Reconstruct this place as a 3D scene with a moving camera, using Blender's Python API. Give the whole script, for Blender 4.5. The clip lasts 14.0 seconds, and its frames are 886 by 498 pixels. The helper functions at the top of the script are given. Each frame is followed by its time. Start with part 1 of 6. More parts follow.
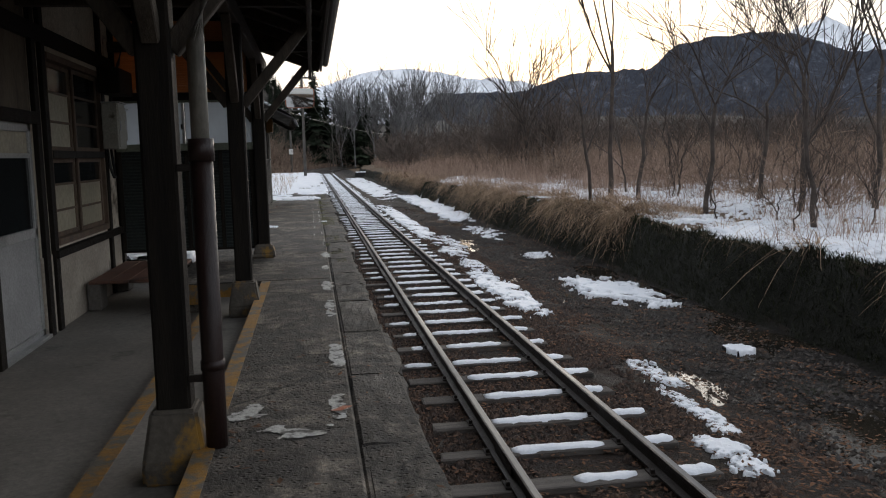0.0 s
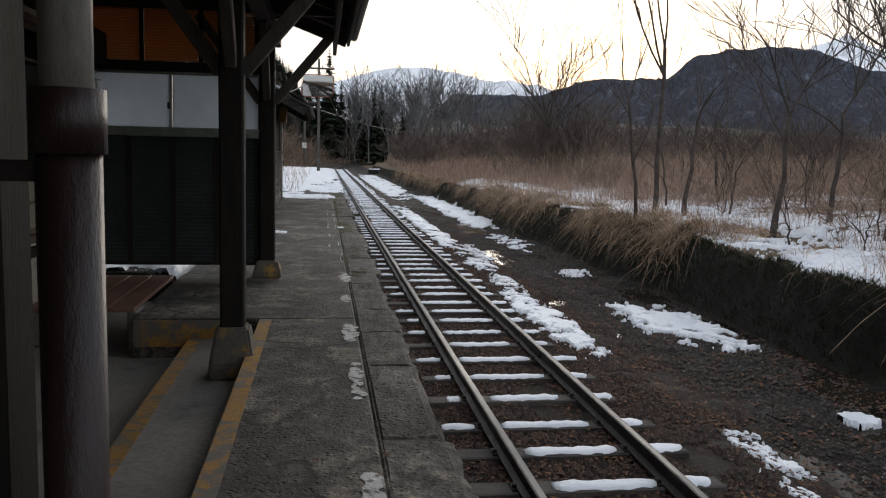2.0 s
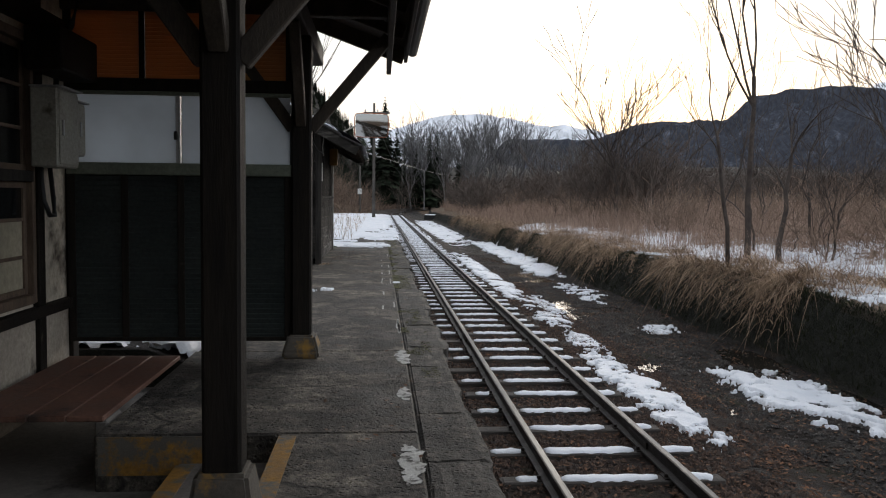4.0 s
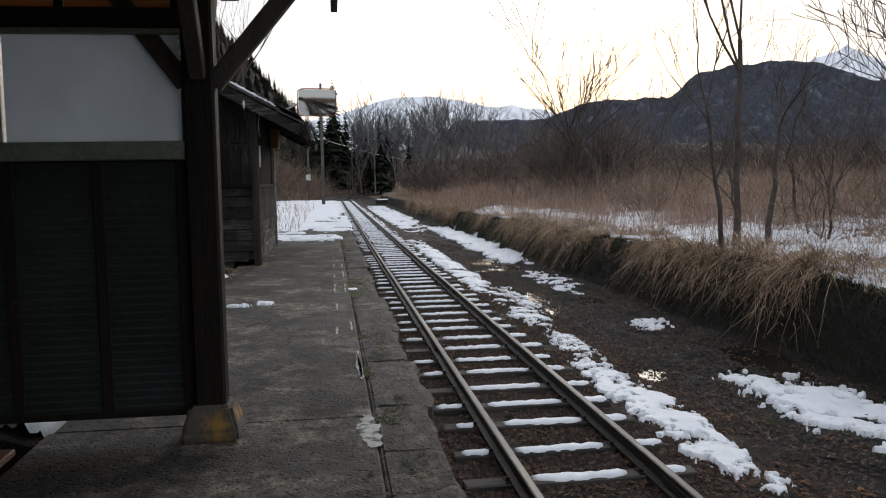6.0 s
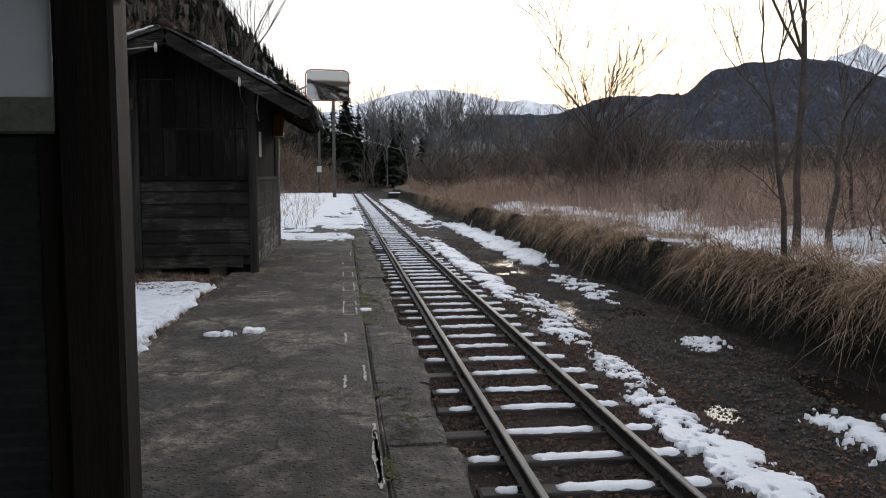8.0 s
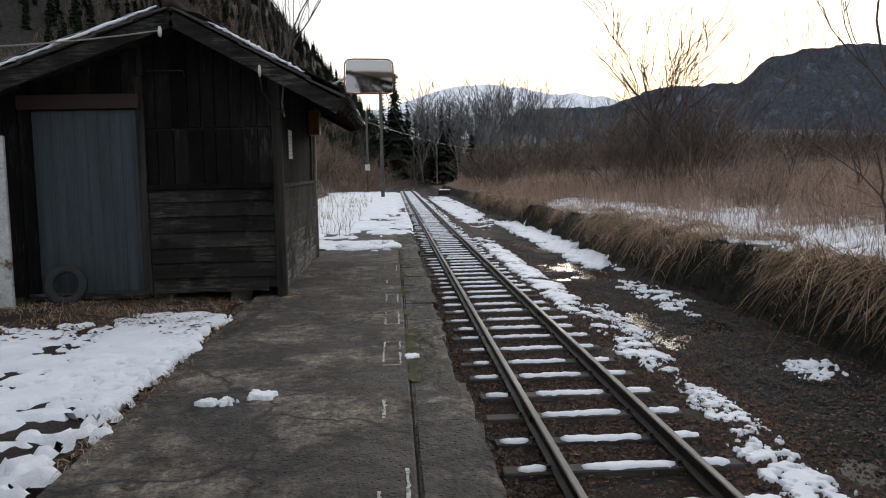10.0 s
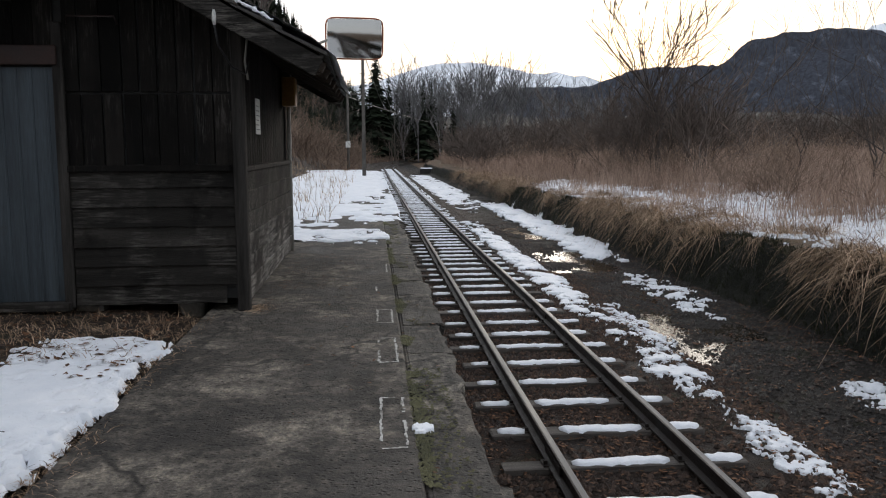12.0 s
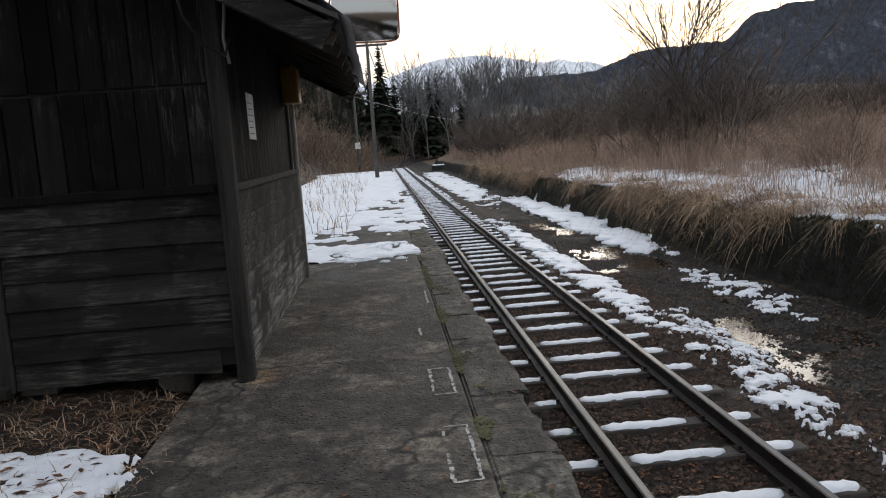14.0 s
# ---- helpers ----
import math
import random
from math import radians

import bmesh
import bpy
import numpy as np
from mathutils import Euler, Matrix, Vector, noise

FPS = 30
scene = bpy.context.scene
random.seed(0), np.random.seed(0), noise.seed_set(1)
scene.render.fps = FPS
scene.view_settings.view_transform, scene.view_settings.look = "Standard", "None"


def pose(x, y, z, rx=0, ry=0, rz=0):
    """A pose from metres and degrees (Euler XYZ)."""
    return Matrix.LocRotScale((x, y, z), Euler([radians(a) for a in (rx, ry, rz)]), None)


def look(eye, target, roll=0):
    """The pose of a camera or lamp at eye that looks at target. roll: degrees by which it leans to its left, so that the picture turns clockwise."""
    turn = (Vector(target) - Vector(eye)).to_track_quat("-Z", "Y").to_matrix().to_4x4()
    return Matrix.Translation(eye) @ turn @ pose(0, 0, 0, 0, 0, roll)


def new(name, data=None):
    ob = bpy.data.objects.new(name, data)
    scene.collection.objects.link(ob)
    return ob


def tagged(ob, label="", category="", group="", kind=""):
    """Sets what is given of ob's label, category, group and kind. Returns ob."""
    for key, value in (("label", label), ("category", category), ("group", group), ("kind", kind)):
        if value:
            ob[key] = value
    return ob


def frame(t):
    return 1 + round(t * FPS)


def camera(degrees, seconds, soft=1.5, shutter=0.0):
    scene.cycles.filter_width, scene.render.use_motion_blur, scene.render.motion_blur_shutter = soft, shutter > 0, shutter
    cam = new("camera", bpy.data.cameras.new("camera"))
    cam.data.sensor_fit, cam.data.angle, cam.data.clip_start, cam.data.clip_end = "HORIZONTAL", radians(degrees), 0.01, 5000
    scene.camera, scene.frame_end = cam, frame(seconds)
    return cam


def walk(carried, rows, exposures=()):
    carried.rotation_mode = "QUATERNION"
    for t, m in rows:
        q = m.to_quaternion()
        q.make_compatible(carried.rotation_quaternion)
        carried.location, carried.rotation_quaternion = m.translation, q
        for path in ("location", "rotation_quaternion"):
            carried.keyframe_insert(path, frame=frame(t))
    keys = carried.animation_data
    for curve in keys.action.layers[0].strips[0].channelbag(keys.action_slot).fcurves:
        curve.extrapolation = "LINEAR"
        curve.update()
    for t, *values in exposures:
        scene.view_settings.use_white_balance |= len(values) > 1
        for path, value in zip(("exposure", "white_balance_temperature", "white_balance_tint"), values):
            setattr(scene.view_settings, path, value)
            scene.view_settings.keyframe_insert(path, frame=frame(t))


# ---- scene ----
cam = camera(55.97, 14.0, soft=1.1)
PATH = [
    (0, pose(-0.600, 0.000, 1.198, 83.47, 1.32, -8.90)),
    (0.5, pose(-0.629, 0.539, 1.169, 83.18, 1.09, -12.42)),
    (1, pose(-0.660, 1.096, 1.169, 81.83, 0.11, -11.70)),
    (1.5, pose(-0.670, 1.752, 1.201, 85.33, -2.11, -5.70)),
    (2, pose(-0.683, 2.254, 1.202, 83.49, -1.35, -8.05)),
    (2.5, pose(-0.658, 2.759, 1.179, 81.73, -0.94, -4.03)),
    (3, pose(-0.664, 3.296, 1.164, 83.33, -3.47, -8.81)),
    (3.5, pose(-0.659, 3.800, 1.158, 86.51, -1.76, -6.26)),
    (3.7, pose(-0.650, 3.952, 1.158, 86.61, -0.43, -4.12)),
    (5.8, pose(-0.641, 6.040, 1.182, 84.89, -2.15, -8.93)),
    (6, pose(-0.631, 6.290, 1.183, 85.34, 0.97, -7.67)),
    (6.5, pose(-0.601, 6.712, 1.181, 85.15, -1.60, -9.11)),
    (7, pose(-0.648, 7.207, 1.189, 83.36, -1.02, -10.31)),
    (7.5, pose(-0.649, 7.689, 1.196, 83.35, -0.06, -4.87)),
    (7.7, pose(-0.635, 7.869, 1.199, 85.03, -0.60, -6.13)),
    (9.8, pose(-0.541, 9.696, 1.255, 83.43, 2.86, -7.38)),
    (10, pose(-0.525, 9.849, 1.278, 84.65, 1.10, -3.47)),
    (10.5, pose(-0.547, 10.256, 1.296, 86.16, 1.61, -5.12)),
    (11, pose(-0.576, 10.746, 1.294, 84.51, 1.36, -4.80)),
    (11.5, pose(-0.558, 11.269, 1.300, 83.79, 0.30, -0.30)),
    (12, pose(-0.642, 11.744, 1.315, 83.13, 0.20, -4.84)),
    (12.5, pose(-0.665, 12.268, 1.315, 83.60, 0.50, -3.82)),
    (13, pose(-0.748, 12.713, 1.326, 87.29, -0.19, -2.14)),
    (13.5, pose(-0.824, 13.157, 1.340, 84.64, 2.33, -5.48)),
    (14, pose(-0.801, 13.663, 1.323, 82.84, 4.06, -4.30)),
]
walk(cam, PATH, [(0, 0.0), (14, 0.0)])

# ---- world and light ----
world = bpy.data.worlds.new("world")
scene.world = world
world.use_nodes = True
wn, wl = world.node_tree.nodes, world.node_tree.links
wn.clear()
sky = wn.new("ShaderNodeTexSky")
sky.sky_type, sky.sun_disc = "NISHITA", False
sky.sun_elevation, sky.sun_rotation = radians(9), radians(18)
sky.dust_density, sky.air_density = 2.5, 1.0
bg_sky, bg_cloud, mixer, wout = (wn.new(n) for n in ("ShaderNodeBackground", "ShaderNodeBackground", "ShaderNodeMixShader", "ShaderNodeOutputWorld"))
bg_sky.inputs[1].default_value = 0.12
bg_cloud.inputs[0].default_value = (0.895, 0.945, 1.035, 1)
bg_cloud.inputs[1].default_value = 1.05
mixer.inputs[0].default_value = 0.80
wl.new(sky.outputs[0], bg_sky.inputs[0])
wl.new(bg_sky.outputs[0], mixer.inputs[1])
wl.new(bg_cloud.outputs[0], mixer.inputs[2])
wl.new(mixer.outputs[0], wout.inputs[0])
sun = new("sun", bpy.data.lights.new("sun", "SUN"))
sun.data.energy, sun.data.angle, sun.data.color = 0.5, radians(20), (1.0, 0.93, 0.84)
sun.matrix_world = look((18, 55, 14), (0, 0, 0))

# ---- materials ----
def tree_of(name):
    m = bpy.data.materials.new(name)
    m.use_nodes = True
    nt = m.node_tree
    return m, nt, nt.nodes["Principled BSDF"]


def link(nt, a, b):
    nt.links.new(a, b)


def coords(nt, scale=(1, 1, 1), local=False):
    mp = nt.nodes.new("ShaderNodeMapping")
    mp.inputs["Scale"].default_value = scale
    if local:
        link(nt, nt.nodes.new("ShaderNodeTexCoord").outputs["Object"], mp.inputs[0])
    else:
        link(nt, nt.nodes.new("ShaderNodeNewGeometry").outputs["Position"], mp.inputs[0])
    return mp.outputs[0]


def noise_node(nt, vec, scale, detail=4.0, rough=0.6):
    n = nt.nodes.new("ShaderNodeTexNoise")
    n.inputs["Scale"].default_value, n.inputs["Detail"].default_value, n.inputs["Roughness"].default_value = scale, detail, rough
    link(nt, vec, n.inputs["Vector"])
    return n.outputs["Fac"]


def ramp(nt, fac, stops):
    r = nt.nodes.new("ShaderNodeValToRGB")
    e = r.color_ramp.elements
    while len(e) < len(stops):
        e.new(0.5)
    for k, (p, c) in enumerate(stops):
        e[k].position, e[k].color = p, (*c, 1) if len(c) == 3 else c
    link(nt, fac, r.inputs[0])
    return r.outputs[0]


def blend(nt, fac, a, b, mode="MIX"):
    m = nt.nodes.new("ShaderNodeMix")
    m.data_type, m.blend_type = "RGBA", mode
    for sock, v in ((m.inputs[0], fac), (m.inputs[6], a), (m.inputs[7], b)):
        if isinstance(v, (int, float)):
            sock.default_value = v
        elif isinstance(v, tuple):
            sock.default_value = (*v, 1)
        else:
            link(nt, v, sock)
    return m.outputs[2]


def bump(nt, bsdf, height, strength=0.4, dist=0.02):
    b = nt.nodes.new("ShaderNodeBump")
    b.inputs["Strength"].default_value, b.inputs["Distance"].default_value = strength, dist
    link(nt, height, b.inputs["Height"])
    link(nt, b.outputs[0], bsdf.inputs["Normal"])


def rough_mat(name, dark, light, scale=3.0, fine=40.0, rough=0.85, metal=0.0, stretch=(1, 1, 1), relief=0.4, dist=0.01, stain=None, vary=0.0, spec=0.4, local=False, island=0.0, worn=None):
    """A worn surface: broad stains, fine grain, relief, and a shift from piece to piece."""
    m, nt, b = tree_of(name)
    v = coords(nt, stretch, local)
    broad, grain = noise_node(nt, v, scale, 5), noise_node(nt, v, fine, 6, 0.7)
    col = ramp(nt, broad, [(0.32, dark), (0.68, light)])
    g = ramp(nt, grain, [(0.3, (0.62, 0.62, 0.62)), (0.7, (1.25, 1.25, 1.25))])
    col = blend(nt, 0.8, col, g, "MULTIPLY")
    if stain:
        s = ramp(nt, noise_node(nt, coords(nt, (1, 1, 1), local), stain[1], 6, 0.65), [(stain[2], (0, 0, 0)), (stain[2] + 0.1, (1, 1, 1))])
        col = blend(nt, s, col, stain[0])
    if worn:
        streak = ramp(nt, noise_node(nt, v, worn[1], 7, 0.75), [(worn[2], (0, 0, 0)), (worn[2] + 0.16, (1, 1, 1))])
        patch = ramp(nt, noise_node(nt, coords(nt, (1, 1, 1), local), 2.6, 5, 0.6), [(0.42, (0, 0, 0)), (0.62, (1, 1, 1))])
        col = blend(nt, blend(nt, 1.0, streak, patch, "MULTIPLY"), col, worn[0])
    if vary:
        info = nt.nodes.new("ShaderNodeObjectInfo")
        col = blend(nt, 1.0, col, ramp(nt, info.outputs["Random"], [(0, (1 - vary,) * 3), (1, (1 + vary,) * 3)]), "MULTIPLY")
    if island:
        geo = nt.nodes.new("ShaderNodeNewGeometry")
        col = blend(nt, 1.0, col, ramp(nt, geo.outputs["Random Per Island"], [(0, (1 - island,) * 3), (1, (1 + island,) * 3)]), "MULTIPLY")
    link(nt, col, b.inputs["Base Color"])
    b.inputs["Metallic"].default_value = metal
    b.inputs["Specular IOR Level"].default_value = spec
    r = ramp(nt, broad, [(0.3, (rough - 0.12,) * 3), (0.7, (min(1, rough + 0.1),) * 3)])
    link(nt, r, b.inputs["Roughness"])
    bump(nt, b, grain, relief, dist)
    return m


M_FLOOR = rough_mat("forecourt_concrete", (0.12, 0.108, 0.095), (0.24, 0.22, 0.195), 0.9, 34, 0.75, relief=0.35, stain=((0.06, 0.056, 0.05), 1.7, 0.6))
M_YELLOW = rough_mat("worn_yellow_paint", (0.22, 0.11, 0.02), (0.34, 0.175, 0.03), 5, 40, 0.7, stain=((0.11, 0.10, 0.085), 7.0, 0.47))
M_WHITEPAINT = rough_mat("worn_white_paint", (0.38, 0.37, 0.34), (0.6, 0.59, 0.56), 6, 60, 0.75, stain=((0.07, 0.065, 0.055), 16.0, 0.5))
M_PEDESTAL = rough_mat("ochre_stained_concrete", (0.055, 0.047, 0.038), (0.13, 0.112, 0.09), 2.0, 34, 0.8, relief=0.4, stain=((0.30, 0.165, 0.03), 4.5, 0.55))
M_DARKBOARD = rough_mat("dark_wall_board", (0.075, 0.060, 0.045), (0.18, 0.145, 0.11), 1.6, 20, 0.8, stretch=(4, 4, 0.8), relief=0.5, spec=0.2)
M_LEAF = rough_mat("dead_leaf", (0.06, 0.030, 0.018), (0.17, 0.085, 0.045), 3, 20, 0.85, relief=0.1, island=0.5, spec=0.2)
M_POST = rough_mat("dark_post_wood", (0.008, 0.0062, 0.005), (0.023, 0.018, 0.0135), 3, 18, 0.75, spec=0.18, stretch=(6, 6, 0.5), relief=0.5, stain=((0.10, 0.085, 0.065), 3.0, 0.66))
M_TIMBER = rough_mat("canopy_timber", (0.028, 0.020, 0.015), (0.075, 0.056, 0.042), 2, 16, 0.75, stretch=(5, 0.7, 5), relief=0.5, vary=0.2)
M_BRACE = rough_mat("brace_wood", (0.035, 0.027, 0.02), (0.08, 0.063, 0.047), 3, 24, 0.75, stretch=(4, 4, 1), relief=0.5)
M_HUTWOOD = rough_mat("weathered_board", (0.012, 0.0105, 0.009), (0.040, 0.036, 0.032), 1.6, 22, 0.88, spec=0.15, stretch=(0.7, 3, 9), relief=0.7, dist=0.012, vary=0.45, stain=((0.008, 0.007, 0.006), 1.4, 0.52), worn=((0.15, 0.138, 0.122), 6.0, 0.46))
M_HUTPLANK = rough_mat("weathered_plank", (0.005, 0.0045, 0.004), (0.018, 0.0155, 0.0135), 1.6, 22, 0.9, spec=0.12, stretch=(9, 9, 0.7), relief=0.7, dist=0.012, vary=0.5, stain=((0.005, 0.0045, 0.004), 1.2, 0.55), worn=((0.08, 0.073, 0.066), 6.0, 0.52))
M_SIDEBOARD = rough_mat("scuffed_grey_board", (0.022, 0.019, 0.017), (0.07, 0.062, 0.055), 1.6, 22, 0.88, spec=0.15, stretch=(3, 0.7, 9), relief=0.7, vary=0.4, stain=((0.010, 0.009, 0.008), 1.5, 0.56), worn=((0.28, 0.262, 0.24), 3.0, 0.40))
M_GREYPOST = rough_mat("grey_post_wood", (0.016, 0.014, 0.0125), (0.055, 0.050, 0.045), 2, 26, 0.88, spec=0.15, stretch=(8, 8, 0.6), relief=0.6)
M_DOORSHEET = rough_mat("blue_grey_door_sheet", (0.022, 0.030, 0.037), (0.05, 0.064, 0.074), 1.4, 14, 0.6, stretch=(10, 10, 0.6), relief=0.3, stain=((0.03, 0.03, 0.03), 2.0, 0.64))
M_RUST = rough_mat("rust_red_paint", (0.018, 0.009, 0.007), (0.04, 0.018, 0.013), 4, 40, 0.7)
M_BOARD = rough_mat("brown_plate", (0.10, 0.048, 0.032), (0.19, 0.095, 0.065), 2.5, 40, 0.6, relief=0.3, stain=((0.04, 0.025, 0.02), 3.2, 0.58))
M_PIPE = rough_mat("red_brown_pipe", (0.014, 0.008, 0.007), (0.036, 0.017, 0.014), 3, 40, 0.45, stretch=(1, 1, 0.4))
M_PIPELIGHT = rough_mat("grey_pipe", (0.20, 0.185, 0.16), (0.32, 0.30, 0.26), 3, 40, 0.55, stretch=(1, 1, 0.4))
M_PLASTER = rough_mat("stained_plaster", (0.42, 0.36, 0.28), (0.64, 0.57, 0.46), 1.2, 26, 0.9, relief=0.35, stain=((0.08, 0.06, 0.045), 1.6, 0.6))
M_SKIRT = rough_mat("mortar_skirting", (0.30, 0.255, 0.205), (0.48, 0.42, 0.345), 1.6, 30, 0.9, stain=((0.07, 0.055, 0.042), 2.0, 0.6))
M_FRAMEWOOD = rough_mat("window_frame_wood", (0.075, 0.05, 0.034), (0.17, 0.12, 0.085), 2.4, 24, 0.75, stretch=(4, 4, 1), relief=0.4)
M_ALU = rough_mat("dull_aluminium", (0.36, 0.36, 0.35), (0.5, 0.5, 0.49), 3, 60, 0.42, metal=0.6)
M_DOORPANEL = rough_mat("grey_door_panel", (0.26, 0.25, 0.24), (0.36, 0.35, 0.34), 2, 60, 0.6, relief=0.15)
M_METERBOX = rough_mat("beige_meter_box", (0.28, 0.265, 0.22), (0.40, 0.38, 0.32), 3, 50, 0.55, relief=0.15, stain=((0.10, 0.085, 0.06), 4, 0.63))
M_BLACK = rough_mat("black_cable", (0.010, 0.010, 0.010), (0.025, 0.025, 0.025), 6, 60, 0.5)
M_SIDING = rough_mat("black_green_siding", (0.016, 0.020, 0.020), (0.038, 0.045, 0.042), 2, 40, 0.65, spec=0.2, relief=0.2, stain=((0.035, 0.033, 0.03), 2.4, 0.67))
M_GREENRAIL = rough_mat("green_grey_rail", (0.10, 0.115, 0.085), (0.17, 0.185, 0.14), 3, 40, 0.65)
M_RAIL = rough_mat("rail_steel", (0.018, 0.014, 0.012), (0.04, 0.031, 0.026), 6, 50, 0.5, metal=0.5)
M_RAILTOP = rough_mat("polished_rail_head", (0.05, 0.052, 0.056), (0.10, 0.102, 0.108), 3, 50, 0.5, metal=0.0, spec=0.35, stretch=(1, 0.1, 1), relief=0.05)
M_SLEEPER = rough_mat("sleeper_wood", (0.045, 0.038, 0.033), (0.12, 0.105, 0.092), 2.4, 20, 0.85, stretch=(0.8, 8, 8), relief=0.7, vary=0.35)
M_STONE = rough_mat("ballast_stones", (0.030, 0.019, 0.014), (0.095, 0.060, 0.043), 9, 60, 0.85, island=0.6)
M_WETSTONE = rough_mat("wet_ditch_gravel", (0.012, 0.009, 0.007), (0.050, 0.034, 0.025), 5, 50, 0.5, island=0.6)
M_REED = rough_mat("dry_reed", (0.27, 0.185, 0.140), (0.52, 0.38, 0.298), 0.35, 6, 0.9, relief=0.0, island=0.35, spec=0.15)
M_BANKGRASS = rough_mat("dead_bank_grass", (0.13, 0.085, 0.056), (0.58, 0.42, 0.29), 1.6, 6, 0.9, relief=0.0, island=0.6, spec=0.15)
M_MOSS = rough_mat("dark_moss", (0.010, 0.011, 0.005), (0.032, 0.035, 0.014), 4, 30, 0.95, relief=0.8, island=0.3)
M_MOSS_LIGHT = rough_mat("yellow_moss", (0.055, 0.055, 0.028), (0.15, 0.14, 0.075), 6, 40, 0.95, relief=0.8)
M_BARK = rough_mat("bare_bark", (0.035, 0.026, 0.022), (0.10, 0.08, 0.068), 4, 30, 0.9, relief=0.4, island=0.2)
M_PALEBARK = rough_mat("pale_bark", (0.11, 0.105, 0.105), (0.24, 0.235, 0.235), 0.3, 6, 0.95, relief=0.0, island=0.3, spec=0.1)
M_FARWOOD = rough_mat("far_twigs", (0.075, 0.060, 0.052), (0.17, 0.138, 0.118), 0.1, 4, 0.95, relief=0.0, island=0.3, spec=0.1)
M_BRUSH = rough_mat("hillside_brush", (0.13, 0.092, 0.070), (0.30, 0.218, 0.165), 0.2, 4, 0.95, relief=0.0, island=0.4, spec=0.1)
M_CONIFER = rough_mat("conifer_needles", (0.016, 0.022, 0.015), (0.045, 0.058, 0.036), 0.4, 4, 0.95, relief=0.0, island=0.35, spec=0.1)
M_POLE = rough_mat("utility_pole", (0.07, 0.062, 0.055), (0.13, 0.12, 0.105), 2, 20, 0.85)
M_TYRE = rough_mat("old_tyre_rubber", (0.014, 0.014, 0.014), (0.035, 0.035, 0.034), 6, 60, 0.75)
M_MUSTARD = rough_mat("mustard_box", (0.20, 0.10, 0.02), (0.30, 0.16, 0.035), 4, 40, 0.6)
M_PAPER = rough_mat("notice_paper", (0.62, 0.61, 0.58), (0.76, 0.75, 0.72), 4, 40, 0.8, relief=0.05)
M_INK = rough_mat("grey_ink", (0.12, 0.12, 0.12), (0.2, 0.2, 0.2), 4, 40, 0.8, relief=0.05)
M_WHITEWEAR = rough_mat("peeling_white_board", (0.34, 0.34, 0.33), (0.55, 0.55, 0.54), 3, 30, 0.7, stain=((0.09, 0.06, 0.04), 5, 0.54))
M_METALROOF = rough_mat("sheet_roof", (0.03, 0.028, 0.026), (0.08, 0.074, 0.068), 2, 30, 0.6, metal=0.3, stain=((0.09, 0.035, 0.022), 3.0, 0.6), vary=0.25)
M_ORANGETRIM = rough_mat("faded_orange_trim", (0.30, 0.09, 0.045), (0.46, 0.16, 0.085), 4, 40, 0.6)
M_PORCELAIN = rough_mat("porcelain", (0.5, 0.5, 0.48), (0.65, 0.65, 0.62), 4, 40, 0.35, relief=0.05)


def snow_mat():
    m, nt, b = tree_of("old_snow")
    v = coords(nt)
    n1, n2 = noise_node(nt, v, 3.0, 5), noise_node(nt, v, 28.0, 5)
    col = ramp(nt, n1, [(0.3, (0.74, 0.77, 0.82)), (0.7, (0.88, 0.89, 0.92))])
    dirt = ramp(nt, noise_node(nt, v, 60, 4), [(0.66, (1, 1, 1)), (0.74, (0.45, 0.38, 0.32))])
    link(nt, blend(nt, 0.6, col, dirt, "MULTIPLY"), b.inputs["Base Color"])
    b.inputs["Roughness"].default_value = 0.6
    b.inputs["Subsurface Weight"].default_value = 0.0
    bump(nt, b, n2, 0.5, 0.03)
    return m


M_SNOW = snow_mat()


